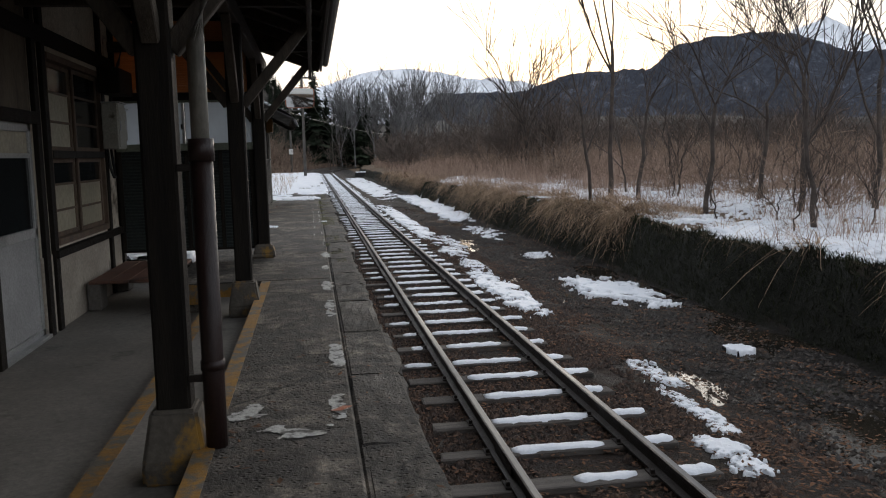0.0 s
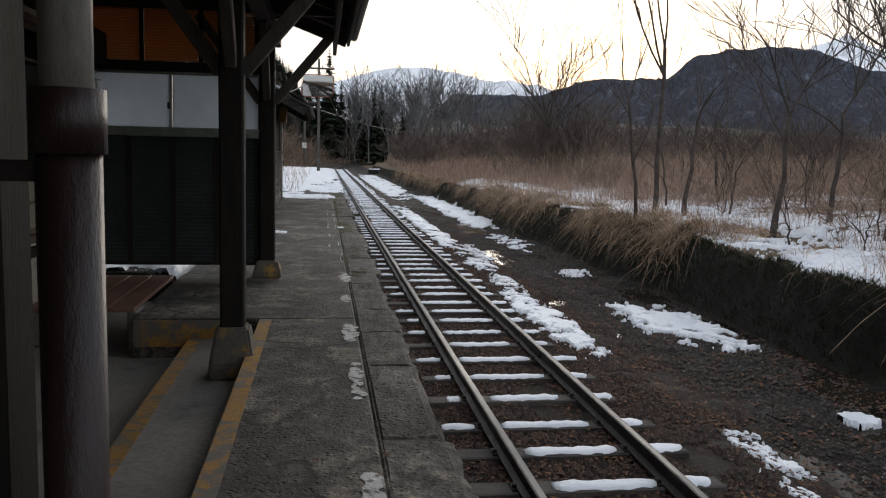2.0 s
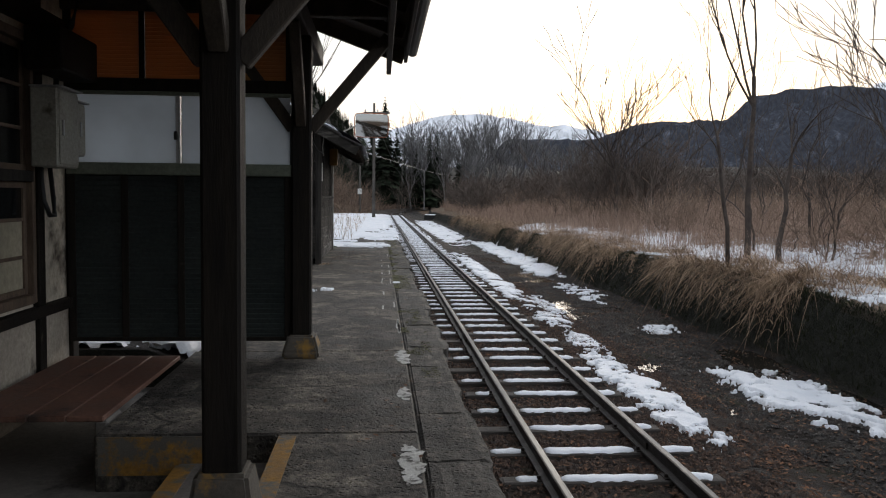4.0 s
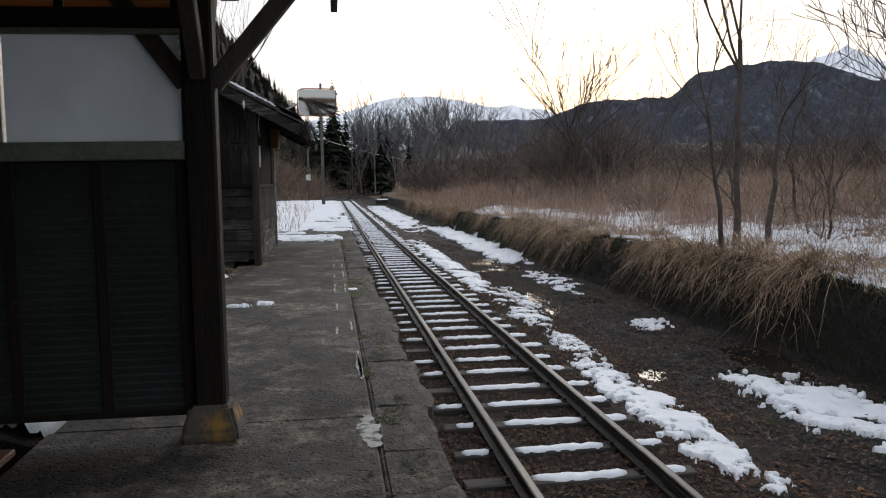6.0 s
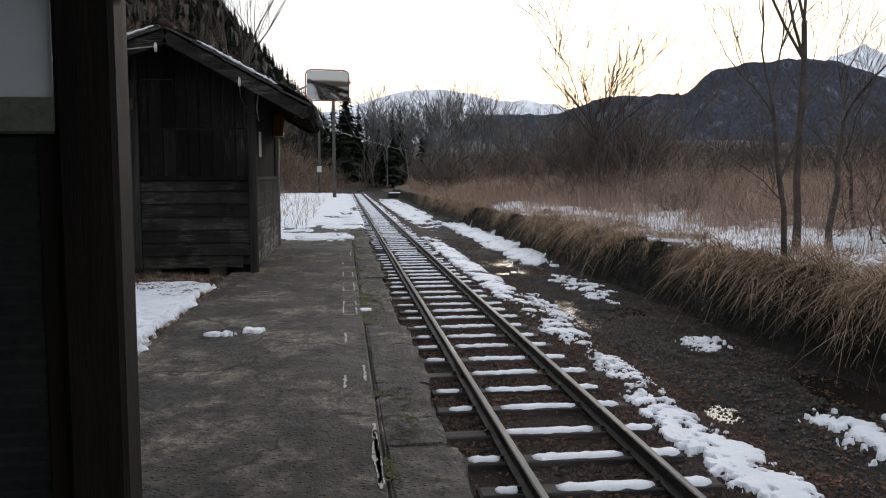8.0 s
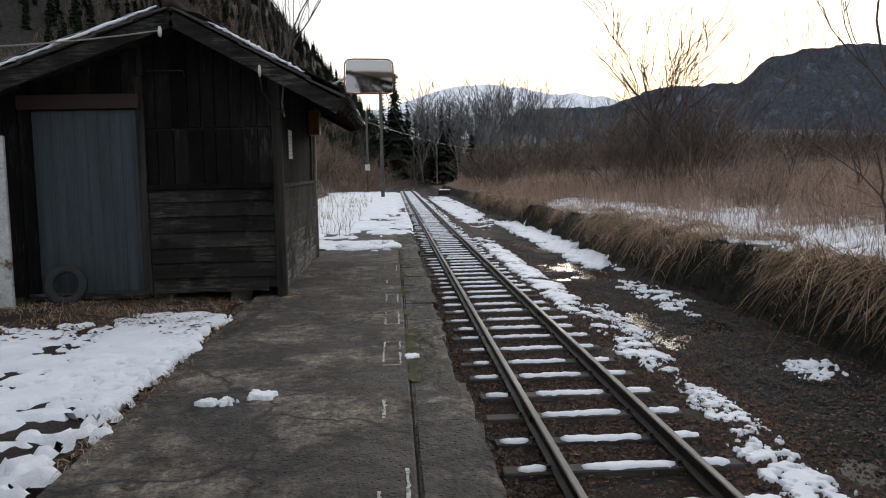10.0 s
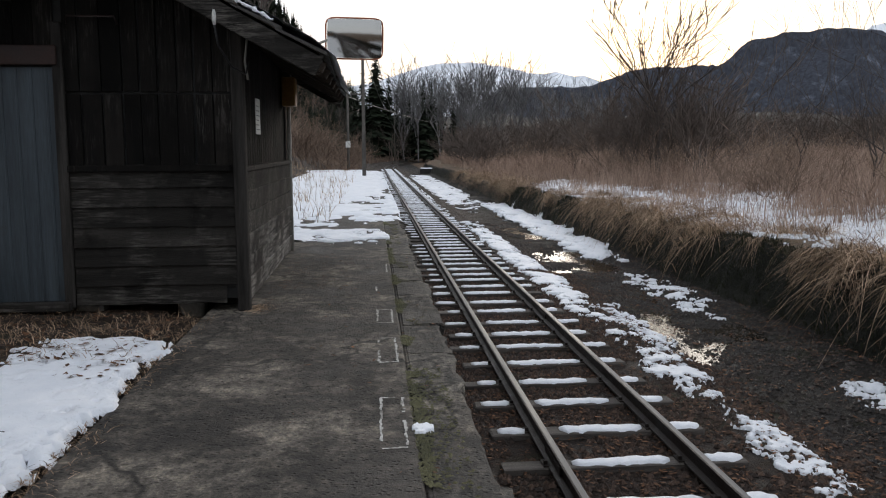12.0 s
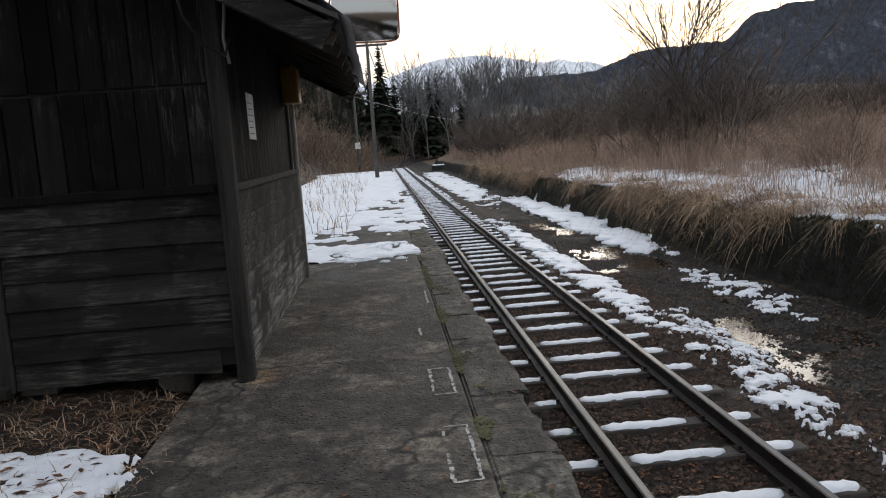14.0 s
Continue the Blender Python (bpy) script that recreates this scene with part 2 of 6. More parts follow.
def concrete_mat(name, dark, light, moss, vary=0.0):
    """Old platform concrete: damp dark areas, pale scoured spots, cracks and grit."""
    m, nt, b = tree_of(name)
    v = coords(nt)
    broad, mid, fine = noise_node(nt, v, 1.3, 7, 0.68), noise_node(nt, v, 6.0, 6, 0.7), noise_node(nt, v, 55, 5, 0.75)
    col = ramp(nt, broad, [(0.42, dark), (0.5, tuple(0.7 * a + 0.3 * c for a, c in zip(dark, light))), (0.58, light)])
    col = blend(nt, 0.9, col, ramp(nt, mid, [(0.36, (0.35, 0.35, 0.35)), (0.5, (0.9, 0.9, 0.9)), (0.64, (1.7, 1.66, 1.58))]), "MULTIPLY")
    col = blend(nt, 0.9, col, ramp(nt, fine, [(0.3, (0.45, 0.45, 0.45)), (0.7, (1.5, 1.5, 1.5))]), "MULTIPLY")
    grit = noise_node(nt, coords(nt, (1, 0.55, 1)), 22, 5, 0.8)
    col = blend(nt, 0.95, col, ramp(nt, grit, [(0.34, (0.45, 0.44, 0.43)), (0.5, (0.95, 0.95, 0.95)), (0.66, (1.6, 1.57, 1.5))]), "MULTIPLY")
    pit = nt.nodes.new("ShaderNodeTexVoronoi")
    pit.inputs["Scale"].default_value = 30.0
    pit.inputs["Randomness"].default_value = 1.0
    link(nt, v, pit.inputs["Vector"])
    pits = ramp(nt, pit.outputs["Distance"], [(0.10, (0, 0, 0)), (0.32, (1, 1, 1))])
    col = blend(nt, 0.35, col, ramp(nt, pit.outputs["Distance"], [(0.08, (0.35, 0.34, 0.33)), (0.3, (1, 1, 1)), (0.62, (1.35, 1.33, 1.3))]), "MULTIPLY")
    wet = ramp(nt, noise_node(nt, coords(nt, (1, 0.6, 1)), 1.9, 6, 0.7), [(0.52, (0, 0, 0)), (0.62, (1, 1, 1))])
    col = blend(nt, blend(nt, 0.75, (0, 0, 0), wet), col, tuple(0.35 * c for c in dark))
    pale = ramp(nt, noise_node(nt, v, 9.0, 6, 0.75), [(0.64, (0, 0, 0)), (0.72, (1, 1, 1))])
    col = blend(nt, blend(nt, 0.55, (0, 0, 0), pale), col, (0.20, 0.185, 0.16))
    green = ramp(nt, noise_node(nt, v, 2.7, 6, 0.7), [(1 - moss, (0, 0, 0)), (1.1 - moss, (1, 1, 1))])
    col = blend(nt, blend(nt, 0.7, (0, 0, 0), green), col, (0.075, 0.08, 0.03))
    warp = nt.nodes.new("ShaderNodeVectorMath")
    warp.operation = "MULTIPLY_ADD"
    nz = nt.nodes.new("ShaderNodeTexNoise")
    nz.inputs["Scale"].default_value = 3.0
    link(nt, v, nz.inputs["Vector"])
    link(nt, nz.outputs["Color"], warp.inputs[0])
    warp.inputs[1].default_value = (0.5, 0.5, 0.5)
    link(nt, v, warp.inputs[2])
    vor = nt.nodes.new("ShaderNodeTexVoronoi")
    vor.feature = "DISTANCE_TO_EDGE"
    vor.inputs["Scale"].default_value = 0.62
    link(nt, warp.outputs[0], vor.inputs["Vector"])
    crack = ramp(nt, vor.outputs["Distance"], [(0.004, (1, 1, 1)), (0.016, (0, 0, 0))])
    col = blend(nt, blend(nt, 0.8, (0, 0, 0), crack), col, (0.012, 0.011, 0.010))
    if vary:
        info = nt.nodes.new("ShaderNodeObjectInfo")
        col = blend(nt, 1.0, col, ramp(nt, info.outputs["Random"], [(0, (1 - vary,) * 3), (1, (1 + vary,) * 3)]), "MULTIPLY")
    link(nt, col, b.inputs["Base Color"])
    b.inputs["Specular IOR Level"].default_value = 0.3
    link(nt, ramp(nt, broad, [(0.35, (0.62, 0.62, 0.62)), (0.65, (0.95, 0.95, 0.95))]), b.inputs["Roughness"])
    mixh = nt.nodes.new("ShaderNodeMath")
    mixh.operation = "ADD"
    link(nt, mid, mixh.inputs[0])
    link(nt, grit, mixh.inputs[1])
    mixh2 = nt.nodes.new("ShaderNodeMath")
    mixh2.operation = "ADD"
    link(nt, mixh.outputs[0], mixh2.inputs[0])
    link(nt, pits, mixh2.inputs[1])
    bump(nt, b, mixh2.outputs[0], 0.6, 0.02)
    return m


M_CONCRETE = concrete_mat("worn_concrete", (0.030, 0.0262, 0.0230), (0.135, 0.119, 0.101), 0.28)
M_COPING = concrete_mat("coping_stone", (0.028, 0.025, 0.022), (0.115, 0.104, 0.090), 0.30, 0.2)


def water_mat():
    m, nt, b = tree_of("ditch_water")
    v = coords(nt)
    link(nt, ramp(nt, noise_node(nt, v, 0.8, 4), [(0.4, (0.012, 0.011, 0.009)), (0.7, (0.035, 0.028, 0.02))]), b.inputs["Base Color"])
    b.inputs["Roughness"].default_value = 0.05
    b.inputs["Specular IOR Level"].default_value = 0.12
    b.inputs["IOR"].default_value = 1.33
    bump(nt, b, noise_node(nt, v, 9.0, 4), 0.12, 0.01)
    return m


M_WATER = water_mat()


def ground_mat():
    """Soil by place: gravel bed, mud, mossy bank near-black where steep, dead-grass field with lying snow."""
    m, nt, b = tree_of("ground")
    v = coords(nt)
    fine, mid, wide = noise_node(nt, v, 30, 6, 0.7), noise_node(nt, v, 2.2, 6, 0.65), noise_node(nt, v, 0.25, 4)
    soil = ramp(nt, mid, [(0.3, (0.012, 0.008, 0.006)), (0.58, (0.038, 0.025, 0.018)), (0.75, (0.068, 0.050, 0.038))])
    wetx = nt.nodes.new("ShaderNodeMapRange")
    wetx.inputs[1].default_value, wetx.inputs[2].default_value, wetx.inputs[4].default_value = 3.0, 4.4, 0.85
    field = ramp(nt, mid, [(0.3, (0.07, 0.045, 0.028)), (0.7, (0.20, 0.135, 0.085))])
    sep = nt.nodes.new("ShaderNodeSeparateXYZ")
    link(nt, v, sep.inputs[0])
    side = nt.nodes.new("ShaderNodeMapRange")
    side.inputs[1].default_value, side.inputs[2].default_value = 5.9, 6.4
    link(nt, sep.outputs[0], side.inputs[0])
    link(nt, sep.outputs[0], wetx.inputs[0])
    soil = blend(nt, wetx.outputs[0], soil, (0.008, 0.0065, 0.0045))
    col = blend(nt, side.outputs[0], soil, field)
    moss = ramp(nt, noise_node(nt, v, 1.1, 5), [(0.55, (0, 0, 0)), (0.68, (1, 1, 1))])
    col = blend(nt, blend(nt, 0.45, (0, 0, 0), moss), col, (0.035, 0.042, 0.016))
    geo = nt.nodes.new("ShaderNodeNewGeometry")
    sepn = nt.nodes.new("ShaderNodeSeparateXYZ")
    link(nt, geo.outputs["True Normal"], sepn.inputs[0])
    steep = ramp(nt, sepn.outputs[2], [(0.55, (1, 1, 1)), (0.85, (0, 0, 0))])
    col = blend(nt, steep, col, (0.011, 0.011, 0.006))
    high = nt.nodes.new("ShaderNodeMapRange")
    high.inputs[1].default_value, high.inputs[2].default_value = 2.5, 5.0
    link(nt, sep.outputs[2], high.inputs[0])
    col = blend(nt, high.outputs[0], col, (0.020, 0.017, 0.013))
    g = ramp(nt, fine, [(0.34, (0.35, 0.35, 0.35)), (0.66, (1.6, 1.6, 1.6))])
    col = blend(nt, 0.9, col, g, "MULTIPLY")
    link(nt, col, b.inputs["Base Color"])
    link(nt, ramp(nt, mid, [(0.35, (0.62, 0.62, 0.62)), (0.6, (0.95, 0.95, 0.95))]), b.inputs["Roughness"])
    b.inputs["Specular IOR Level"].default_value = 0.3
    bump(nt, b, fine, 1.0, 0.06)
    return m


M_GROUND = ground_mat()


def mountain_mat(name, hazed_rock, snowy, amount, scale):
    m, nt, b = tree_of(name)
    v = coords(nt)
    n = noise_node(nt, v, scale, 8, 0.7)
    n2 = noise_node(nt, coords(nt, (1, 1, 0.45)), scale * 5, 6, 0.7)
    col = blend(nt, ramp(nt, n, [(1 - amount - 0.07, (0, 0, 0)), (1 - amount + 0.07, (1, 1, 1))]), hazed_rock, snowy)
    col = blend(nt, 0.85, col, ramp(nt, n2, [(0.3, (0.5, 0.5, 0.5)), (0.7, (1.3, 1.3, 1.3))]), "MULTIPLY")
    link(nt, col, b.inputs["Base Color"])
    b.inputs["Roughness"].default_value = 1.0
    b.inputs["Specular IOR Level"].default_value = 0.0
    return m


# Ridge colour is lightened and blued for distance haze; no air is modelled.
M_RIDGE = mountain_mat("hazy_wooded_ridge", (0.066, 0.071, 0.086), (0.16, 0.175, 0.21), 0.38, 0.05)
# Pale blue rock tone paints in the haze that fades it into the sky.
M_SNOWMT = mountain_mat("hazy_snow_mountain", (0.55, 0.61, 0.70), (0.88, 0.90, 0.94), 0.62, 0.006)


def frosted_mat(name, tint, weight):
    """Thin translucent sheet: daylight from behind shows through it."""
    m, nt, b = tree_of(name)
    v = coords(nt)
    col = blend(nt, ramp(nt, noise_node(nt, v, 1.6, 4), [(0.35, (0, 0, 0)), (0.7, (1, 1, 1))]), tuple(0.8 * c for c in tint), tint)
    link(nt, col, b.inputs["Base Color"])
    b.inputs["Roughness"].default_value = 0.25
    t = nt.nodes.new("ShaderNodeBsdfTranslucent")
    link(nt, col, t.inputs[0])
    mix = nt.nodes.new("ShaderNodeMixShader")
    mix.inputs[0].default_value = weight
    link(nt, b.outputs[0], mix.inputs[1])
    link(nt, t.outputs[0], mix.inputs[2])
    link(nt, mix.outputs[0], nt.nodes["Material Output"].inputs[0])
    return m


M_FROST = frosted_mat("frosted_pane", (0.62, 0.66, 0.70), 0.7)
M_ORANGE = frosted_mat("orange_slat", (0.52, 0.25, 0.10), 0.5)
M_DARKGLASS, _nt, _b = tree_of("dark_glass")
_b.inputs["Base Color"].default_value, _b.inputs["Roughness"].default_value = (0.012, 0.013, 0.014, 1), 0.12
M_SCREEN = rough_mat("paper_backed_pane", (0.30, 0.265, 0.19), (0.44, 0.39, 0.29), 1.5, 20, 0.45, relief=0.1)
M_MIRROR, _nt, _b = tree_of("convex_mirror")
_b.inputs["Base Color"].default_value, _b.inputs["Metallic"].default_value, _b.inputs["Roughness"].default_value = (0.42, 0.41, 0.39, 1), 1.0, 0.10


# ---- building helpers ----
def mesh_from(name, verts, faces, mats, smooth=False, slots=None):
    me = bpy.data.meshes.new(name)
    me.from_pydata([tuple(v) for v in verts] if not isinstance(verts, np.ndarray) else verts.tolist(), [], faces if isinstance(faces, list) else faces.tolist())
    for m in mats if isinstance(mats, (list, tuple)) else [mats]:
        me.materials.append(m)
    if slots is not None:
        me.polygons.foreach_set("material_index", slots)
    if smooth:
        me.polygons.foreach_set("use_smooth", [True] * len(me.polygons))
    me.update()
    return me


def from_bm(name, bm, mats, smooth=False):
    bmesh.ops.recalc_face_normals(bm, faces=bm.faces)
    me = bpy.data.meshes.new(name)
    bm.to_mesh(me)
    bm.free()
    for m in mats if isinstance(mats, (list, tuple)) else [mats]:
        me.materials.append(m)
    if smooth:
        me.polygons.foreach_set("use_smooth", [True] * len(me.polygons))
    return me


def root(name, at, label, category, group="", kind=""):
    ob = new(name)
    ob.location = at
    ob.empty_display_size = 0.1
    return tagged(ob, label, category, group, kind)


def part(name, me, parent, label=""):
    """One mesh, given in world places, under a thing or under a part."""
    ob = new(name, me)
    ob.parent = parent
    if parent.data is None:
        ob.matrix_parent_inverse = Matrix.Translation(-parent.location)
    if label:
        tagged(ob, label)
    return ob


def thing(name, me, label, category, group="", kind=""):
    return tagged(new(name, me), label, category, group, kind)


def add_box(bm, a, b, bevel=0.004, m=None):
    lo, hi = [min(p, q) for p, q in zip(a, b)], [max(p, q) for p, q in zip(a, b)]
    vs = [bm.verts.new((lo[0] if i & 1 == 0 else hi[0], lo[1] if i & 2 == 0 else hi[1], lo[2] if i & 4 == 0 else hi[2])) for i in range(8)]
    fs = [bm.faces.new([vs[i] for i in f]) for f in ((0, 1, 3, 2), (4, 6, 7, 5), (0, 4, 5, 1), (2, 3, 7, 6), (0, 2, 6, 4), (1, 5, 7, 3))]
    if bevel:
        edges = list({e for f in fs for e in f.edges})
        r = bmesh.ops.bevel(bm, geom=edges, offset=min(bevel, 0.45 * min(h - l for l, h in zip(lo, hi))), segments=1, affect="EDGES")
        vs = list({v for f in r["faces"] for v in f.verts})
    if m is not None:
        bmesh.ops.transform(bm, matrix=m, verts=vs)
    return vs


def box(name, a, b, mat, bevel=0.004, m=None):
    bm = bmesh.new()
    add_box(bm, a, b, bevel, m)
    return from_bm(name, bm, mat)


def beam(name, p, q, w, h, mat, bevel=0.006, twist=0.0):
    """A squared timber from p to q."""
    p, q = Vector(p), Vector(q)
    m = Matrix.Translation(p) @ (q - p).to_track_quat("Y", "Z").to_matrix().to_4x4() @ Matrix.Rotation(twist, 4, "Y")
    return box(name, (-w / 2, 0, -h / 2), (w / 2, (q - p).length, h / 2), mat, bevel, m)


def tube_data(points, radii, sides=8, cap=True):
    """Rings along a line of points."""
    verts, faces = [], []
    pts = [Vector(p) for p in points]
    for k, p in enumerate(pts):
        d = (pts[min(k + 1, len(pts) - 1)] - pts[max(k - 1, 0)]).normalized()
        u = d.cross(Vector((0, 0, 1)) if abs(d.z) < 0.95 else Vector((1, 0, 0))).normalized()
        w = d.cross(u)
        r = radii[k] if isinstance(radii, (list, tuple)) else radii
        for s in range(sides):
            a = 2 * math.pi * s / sides
            verts.append(p + r * (math.cos(a) * u + math.sin(a) * w))
    for k in range(len(pts) - 1):
        for s in range(sides):
            t = (s + 1) % sides
            faces.append((k * sides + s, k * sides + t, (k + 1) * sides + t, (k + 1) * sides + s))
    if cap:
        faces.append(tuple(range(sides - 1, -1, -1)))
        faces.append(tuple((len(pts) - 1) * sides + s for s in range(sides)))
    return verts, faces


def tube(name, points, radii, mat, sides=8):
    v, f = tube_data(points, radii, sides)
    return mesh_from(name, v, f, mat, smooth=sides > 5)


def sag(p, q, drop, n=14):
    p, q = Vector(p), Vector(q)
    return [p.lerp(q, k / n) - Vector((0, 0, drop * 4 * (k / n) * (1 - k / n))) for k in range(n + 1)]


def smooth01(a, b, x):
    t = np.clip((x - a) / (b - a), 0, 1)
    return t * t * (3 - 2 * t)


def lattice(x, y, seed):
    """Smooth value noise on arrays, 0 to 1."""
    xi, yi = np.floor(x).astype(np.int64), np.floor(y).astype(np.int64)
    fx, fy = x - xi, y - yi
    fx, fy = fx * fx * (3 - 2 * fx), fy * fy * (3 - 2 * fy)

    def h(i, j):
        n = (i * 374761393 + j * 668265263 + seed * 1442695041) & 0x7FFFFFFF
        n = ((n ^ (n >> 13)) * 1274126177) & 0x7FFFFFFF
        return ((n ^ (n >> 16)) & 0xFFFF) / 65535.0
    return (h(xi, yi) * (1 - fx) + h(xi + 1, yi) * fx) * (1 - fy) + (h(xi, yi + 1) * (1 - fx) + h(xi + 1, yi + 1) * fx) * fy


def fbm(x, y, seed, octaves=4):
    x, y = np.asarray(x, float), np.asarray(y, float)
    s, a, t = 0.0, 1.0, 0.0
    for k in range(octaves):
        s, t = s + a * lattice(x * 2 ** k, y * 2 ** k, seed + k), t + a
        a *= 0.5
    return s / t


# ---- the lie of the land ----
TRACK, RAIL_Z = 1.385, -1.13


def bend(y):
    """Sideways shift of the track, which turns right far ahead."""
    y = np.asarray(y, float)
    return np.clip(y - 113, 0, 90) ** 2 / 450.0


def bank_x(y):
    return 5.86 + 0.75 * (fbm(np.asarray(y) * 0.5, np.asarray(y) * 0 + 3.3, 11) - 0.5) + bend(y)


def land(x, y):
    x, y = np.asarray(x, float), np.asarray(y, float)
    bed = -1.33 + 0.03 * (fbm(x * 2, y * 2, 5) - 0.5)
    ditch = -1.425 + 0.15 * (fbm(x * 1.5, y * 0.9, 6, 6) - 0.45)
    xr = x - bend(y)
    pool = smooth01(0.45, 0.66, fbm(x * 0.9 + 9, y * 0.45, 14, 5)) * smooth01(3.2, 3.7, xr)
    ditch = ditch - 0.040 * pool
    z = bed + (ditch - bed) * smooth01(2.75, 3.5, xr)
    top = -0.36 - 0.22 * smooth01(25, 55, y) + 0.36 * (fbm(x * 0.7, y * 0.7, 7) - 0.5) + 0.045 * np.clip(xr - 6.3, 0, 7) + 0.008 * np.clip(xr - 13, 0, 60)
    bx = bank_x(y)
    z = z + (top - z) * smooth01(bx, bx + 0.46, x) ** 0.8
    left = np.where(y < 10.45, -0.5, 0.0) + 0.10 * (fbm(x * 1.3, y * 1.3, 9) - 0.55)
    left = left + 0.30 * np.clip(-4 - x, 0, 200) * smooth01(26, 60, y)
    left = left - 0.4 * smooth01(-2.14, -2.02, x) * (y < 61.2)
    left = left + (-0.9 - left) * smooth01(57, 66, y) * smooth01(-6, -1, x)
    z = z + (left - z) * smooth01(-0.35, -1.0, xr)
    hill = 0.90 * np.clip(-5.0 + 0.3 * bend(y) - x, 0, 90) * smooth01(85, 165, y) * (0.85 + 0.3 * fbm(x * 0.03, y * 0.03, 12))
    rise = 10.0 * smooth01(168, 250, y) * (0.6 + 0.8 * fbm(x * 0.03, y * 0.03, 15))
    return z + hill + rise


def axis(spans):
    out = []
    for a, b, step in spans:
        out += list(np.arange(a, b, step))
    return np.array(out + [spans[-1][1]])


gx = axis([(-3500, -300, 400), (-300, -40, 20), (-40, -6, 1.6), (-6, -1.4, 0.3), (-1.4, -0.2, 0.2), (-0.2, 2.6, 0.14), (2.6, 7.2, 0.1), (7.2, 14, 0.3), (14, 40, 1.3), (40, 300, 20), (300, 3500, 400)])
gy = axis([(-3000, -200, 400), (-200, -20, 15), (-20, 4, 1.0), (4, 34, 0.14), (34, 70, 0.4), (70, 260, 3), (260, 400, 20), (400, 3500, 400)])
GX, GY = np.meshgrid(gx, gy)
GZ = land(GX, GY)
nx_, ny_ = len(gx), len(gy)
gi = np.arange(nx_ * ny_).reshape(ny_, nx_)
gf = np.stack([gi[:-1, :-1], gi[:-1, 1:], gi[1:, 1:], gi[1:, :-1]], -1).reshape(-1, 4)
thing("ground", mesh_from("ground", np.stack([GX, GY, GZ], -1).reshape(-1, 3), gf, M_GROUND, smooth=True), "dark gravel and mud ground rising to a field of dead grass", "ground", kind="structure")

wx, wy = axis([(2.6, 6.6, 0.5)]), axis([(-10, 62, 2.0)])
WX, WY = np.meshgrid(wx, wy)
wi = np.arange(WX.size).reshape(WX.shape)
thing("water", mesh_from("water", np.stack([WX, WY, WX * 0 - 1.452], -1).reshape(-1, 3), np.stack([wi[:-1, :-1], wi[:-1, 1:], wi[1:, 1:], wi[1:, :-1]], -1).reshape(-1, 4), M_WATER), "still shallow ditch water reflecting the pale sky", "water", kind="structure")


# ---- platform and forecourt ----
def slab(name, a, b, mat, label, bevel=0.012):
    return thing(name, box(name, a, b, mat, bevel), label, "platform", kind="structure")


EDGE, JOINT = -0.10, -0.44
slab("platform_front", (-1.13, -14, -1.6), (JOINT - 0.012, 8.25, 0.0), M_CONCRETE, "worn dark concrete station platform with stains")
slab("platform_pad", (-2.02, 8.254, -1.0), (JOINT - 0.012, 10.45, 0.001), M_CONCRETE, "worn concrete pad level with the platform")
slab("platform_back", (-2.0, 10.454, -1.6), (JOINT - 0.012, 61, 0.0), M_CONCRETE, "worn dark concrete platform beside a wooden hut")
slab("platform_core", (JOINT - 0.011, -14, -1.6), (EDGE - 0.06, 61, -0.016), M_CONCRETE, "concrete platform retaining wall beside the track")
slab("step_tread", (-1.62, -14, -0.6), (-1.134, 8.25, -0.14), M_FLOOR, "concrete step between forecourt and platform")
slab("forecourt_floor", (-2.95, -14, -0.7), (-1.624, 10.6, -0.28), M_FLOOR, "stained grey concrete forecourt floor")

# ---- track ----
def rail_mesh(x0):
    prof = [(-0.033, 0), (-0.033, -0.012), (-0.028, -0.035), (-0.009, -0.045), (-0.008, -0.115), (-0.058, -0.132), (-0.06, -0.145), (0.06, -0.145), (0.058, -0.132), (0.008, -0.115), (0.009, -0.045), (0.028, -0.035), (0.033, -0.012), (0.033, 0), (0.02, 0.005), (-0.02, 0.005)]
    ys = list(np.arange(-14, 62, 2.0)) + list(np.arange(62, 186, 2.0))
    v, f, s = [], [], []
    for y in ys:
        b = float(bend(y)) + x0
        v += [(b + px, y, RAIL_Z + pz) for px, pz in prof]
    n = len(prof)
    for k in range(len(ys) - 1):
        for j in range(n):
            i = (j + 1) % n
            f.append((k * n + j, k * n + i, (k + 1) * n + i, (k + 1) * n + j))
            s.append(1 if j in (13, 14) else 0)
    head = [q for q, k in zip(f, s) if k]
    body = [q for q, k in zip(f, s) if not k]
    return mesh_from("rail_head", v, head, M_RAILTOP), mesh_from("rail_body", v, body, M_RAIL)


for side in (-1, 1):
    rl = root("rail", (TRACK + side * 0.5665, 0, RAIL_Z), "dark steel railway rail with a worn shiny head", "rail", "rails of the track")
    top_me, body_me = rail_mesh(TRACK + side * 0.5665)
    part("rail_head", top_me, rl, "worn shiny running surface")
    part("rail_body", body_me, rl, "dark rusty web and foot")
    for jy in (9.2, 21.2, 33.2):
        jy += 3.0 * side
        fx = TRACK + side * 0.5665
        for fs in (-1, 1):
            part("fishplate", box("fishplate", (fx + fs * 0.012, jy - 0.28, RAIL_Z - 0.11), (fx + fs * 0.03, jy + 0.28, RAIL_Z - 0.045), M_RAIL, 0.004), rl, "bolted joint plate")

